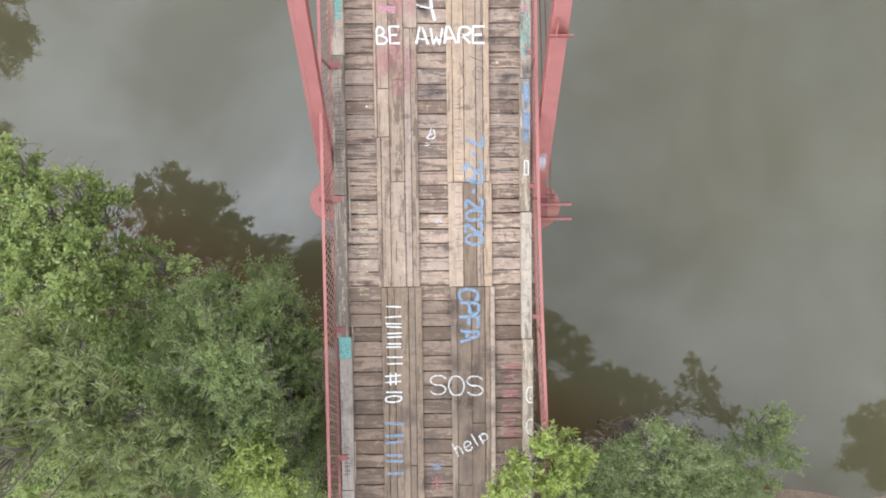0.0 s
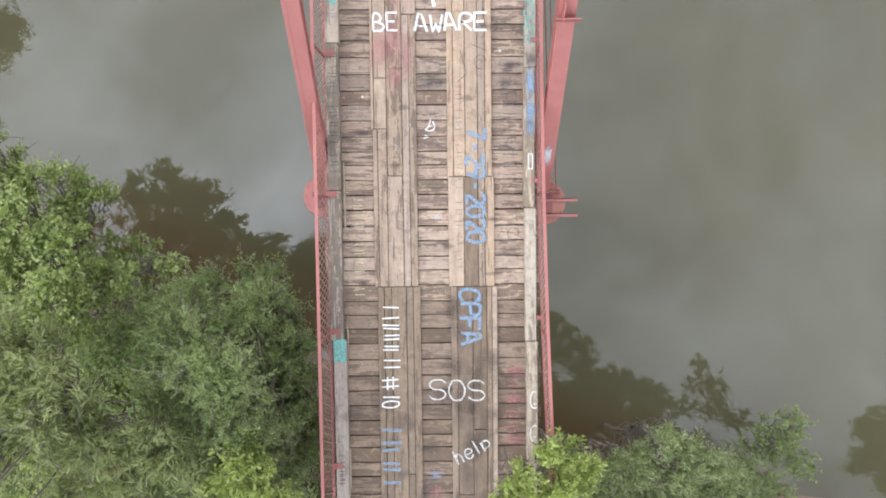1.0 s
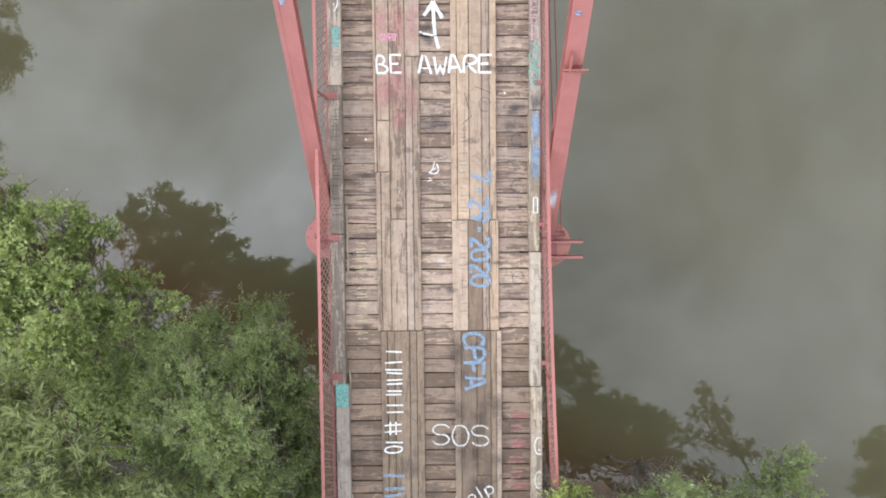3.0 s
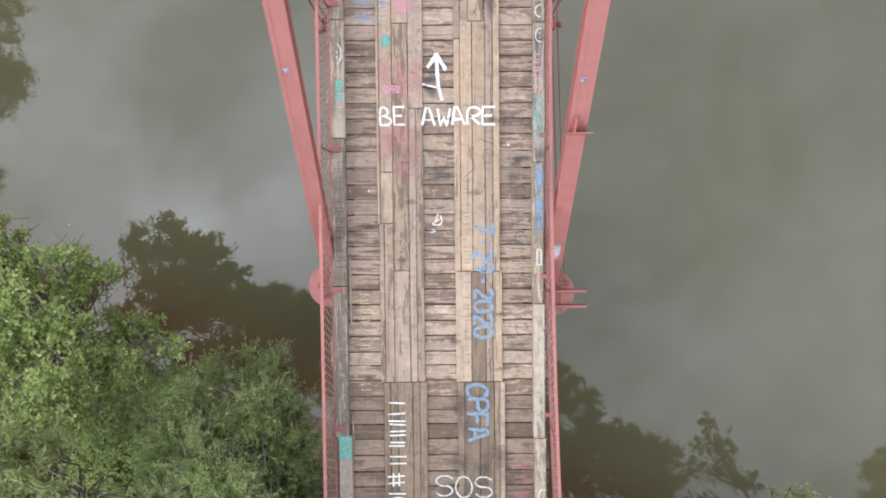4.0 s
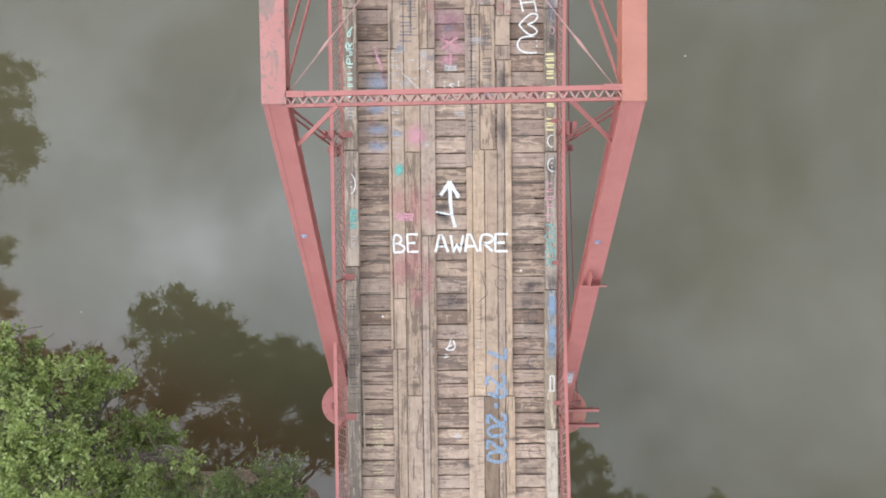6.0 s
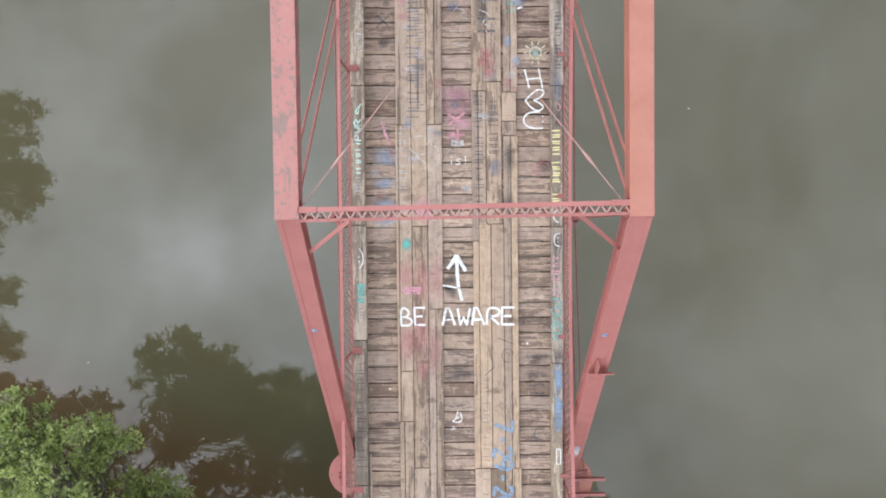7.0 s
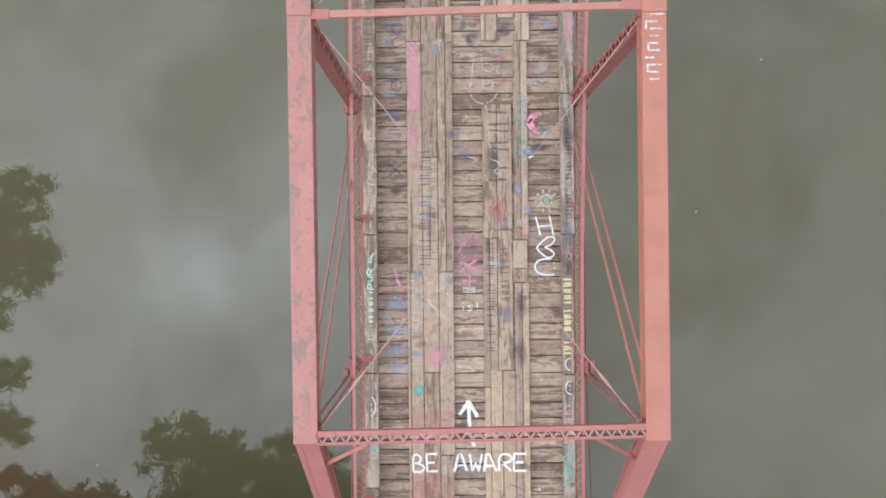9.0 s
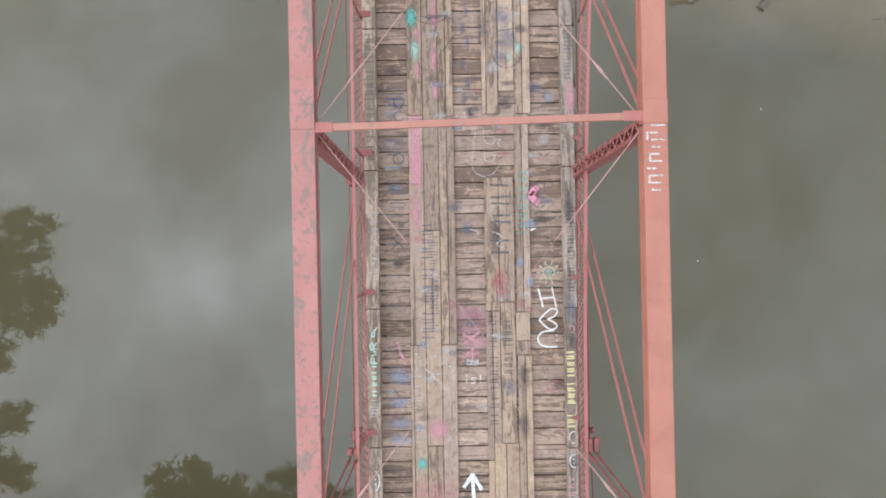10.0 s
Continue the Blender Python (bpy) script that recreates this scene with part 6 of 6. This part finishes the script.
lines(BLACK, "faint dark drawing on the boards", 0.016, [(0.5, 3.3), (0.62, 2.9), (0.44, 2.75)], arc(0.85, 3.1, 0.1, 0.12, 0, 300), [(0.7, 3.4), (0.95, 3.3)])
blot(0.08, 0.42, 0.12, 0.06, S_WHITE, "white paint dab")
for x, y in ((-1.2, 2.53), (0.35, -5.0), (1.2, 3.3)):
    blot(x, y, 0.016, 0.016, WHITE, "white paint drop")
# dark stains, and a darker patch in the sunken gap of a missing board
for x, y, rx, ry in ((1.38, 3.06, 0.24, 0.1), (1.3, 2.75, 0.2, 0.1), (-0.02, 2.76, 0.26, 0.13), (1.71, 5.05, 0.11, 0.2), (1.71, 3.12, 0.11, 0.2), (0.67, 11.3, 0.14, 0.2), (0.1, 11.2, 0.2, 0.1), (1.3, 9.25, 0.22, 0.1), (-0.02, 4.65, 0.26, 0.12), (1.5, 6.35, 0.16, 0.12), (1.35, 10.9, 0.2, 0.1), (-1.25, 11.9, 0.2, 0.1), (0.3, 12.6, 0.14, 0.4), (0.42, 9.0, 0.16, 0.5), (1.72, 9.5, 0.1, 0.5), (1.72, 7.2, 0.1, 0.3)):
    blot(x, y, rx, ry, S_DARK, "painted dark patch on the boards")
# worn stains across the boards
jig = random.Random(77)
for k in range(46):
    x, y = jig.uniform(-1.45, 1.5), jig.uniform(-1.0, 13.5)
    blot(x, y, jig.uniform(0.08, 0.22), jig.uniform(0.04, 0.1), jig.choice((S_DARK, S_MUD, S_MUD, S_MUD)), "painted dark patch on the boards")
for k in range(26):
    x, y = jig.uniform(0.3, 1.1), jig.uniform(-4.8, -0.9)
    blot(x, y, jig.uniform(0.12, 0.3), jig.uniform(0.15, 0.4), S_MUD, "dried mud on the boards")
for k in range(16):
    x, y = jig.uniform(-1.5, 1.5), jig.uniform(-4.8, -2.2)
    blot(x, y, jig.uniform(0.15, 0.3), jig.uniform(0.1, 0.25), S_MUD, "dried mud on the boards")

# faded chalky paint over the busiest stretch
jig = random.Random(31)
for k in range(58):
    x, y = jig.uniform(-1.45, 1.5), jig.uniform(5.4, 13.2)
    blot(x, y, jig.uniform(0.06, 0.2), jig.uniform(0.05, 0.14), jig.choice((S_CHALK, S_CHALK, S_CHALK, S_BLUE, S_ROSE, S_NAVY)), "faded paint on the boards")
lines(WHITE_THIN, "faint white painted loops", 0.02, arc(0.5, 9.35, 0.12, 0.16, 30, 320), [(0.4, 9.05), (0.62, 8.95), (0.42, 8.82), (0.64, 8.75)], [(0.36, 9.6), (0.4, 9.2)])
lines(WHITE_THIN, "faint white chalk strokes", 0.016, [(0.0, 9.1), (0.2, 9.05), (0.05, 8.95), (0.24, 8.9)], [(-0.1, 8.72), (0.12, 8.7)], [(-0.06, 8.5), (0.2, 8.44)])
# black colour stands in for the dark inside the deck hole
blot(-0.12, 4.28, 0.19, 0.055, S_HOLE, "black patch painted as the dark of a deck hole")

# paint marks on the east top chord
bm = bmesh.new()
jig = random.Random(5)
for k in range(12):
    y = 10.16 - 0.078 * k
    x = jig.uniform(-0.11, -0.05)
    box(bm, x, x + jig.uniform(0.09, 0.17), y - 0.009, y + 0.009, TOP + 0.0085, TOP + 0.0115)
    if k % 3 == 0:
        box(bm, x, x + 0.022, y - 0.08, y, TOP + 0.0085, TOP + 0.0112)
tagged(part("paint_marks", bm, WHITE_THIN, truss_east, "white painted bars on the chord"), kind="stuff")

# white and blue spray at the foot of the east end post
for mat, up, wide, tall, lift in ((S_BLUE, 0.98, 0.10, 0.2, 0.0095), (S_WHITE, 0.9, 0.14, 0.28, 0.0105), (S_WHITE, 0.92, 0.1, 0.12, 0.0115)):
    bm = bmesh.new()
    bmesh.ops.create_grid(bm, x_segments=4, y_segments=4, size=1.0)
    ob = part("spray_patch", bm, mat, truss_east, "pale spray paint on the post")
    at = Vector((0.12, PIN, LOW)) + slope * up + normal * lift
    m = Matrix((Vector((1, 0, 0)), slope, normal)).transposed().to_4x4()
    ob.matrix_local = Matrix.Translation(at) @ m @ Matrix.Diagonal((wide, tall, 1, 1))

# bits of leaf and foam afloat on the river
m = Mat("pale_floating_bits")
bit_mat = m.finish((0.42, 0.41, 0.34), 0.7)
bit_rng = random.Random(3)
for x, y in ((6.24, 8.42), (8.0, 12.4), (-9.6, 1.9)):
    bm = bmesh.new()
    n = 7
    ring = [bm.verts.new((0.035 * math.cos(2 * math.pi * k / n) * bit_rng.uniform(0.6, 1.2), 0.02 * math.sin(2 * math.pi * k / n) * bit_rng.uniform(0.6, 1.2), 0.004 * bit_rng.random())) for k in range(n)]
    top = bm.verts.new((0, 0, 0.012))
    for k in range(n):
        bm.faces.new((ring[k], ring[(k + 1) % n], top))
    ob = link("floating_leaf", bm, bit_mat)
    ob.matrix_world = pose(x, y, WATER + 0.003, 0, 0, bit_rng.uniform(0, 360))
    tagged(ob, "tiny pale leaf afloat on the river water", "leaf", "floating leaves")

# driftwood lying in the shallows under the far bank
def driftwood(at, turn, length, thick, seed):
    rng = random.Random(seed)
    t = thing("driftwood_log", "grey-brown driftwood log half sunk in the shallows", "log", "driftwood", at=at)
    v, f = [], []
    way = Vector((math.cos(turn), math.sin(turn), 0.05))
    tube(v, f, bent(way * -length / 2, way * length / 2, rng, 0.04, 6), [thick * (1.0 - 0.07 * k) for k in range(7)], 8)
    stub = way * length * 0.1
    tube(v, f, [stub, stub + Vector((way.y, -way.x, 0.25)) * length * 0.22], [thick * 0.4, thick * 0.2], 5)
    n = len(v) - 10
    f += [tuple(range(7, -1, -1)), tuple(range(n - 8, n))]
    mesh = bpy.data.meshes.new("log")
    mesh.from_pydata([p[:] for p in v], [], f)
    mesh.materials.append(MAT_BARK)
    ob = new("log", mesh)
    ob.parent = t


driftwood((8.35, 15.45, WATER + 0.03), 0.9, 1.0, 0.11, 1)
driftwood((6.3, 15.7, WATER + 0.02), 1.35, 0.9, 0.09, 2)
driftwood((11.3, 14.75, WATER + 0.01), 0.1, 0.6, 0.025, 3)
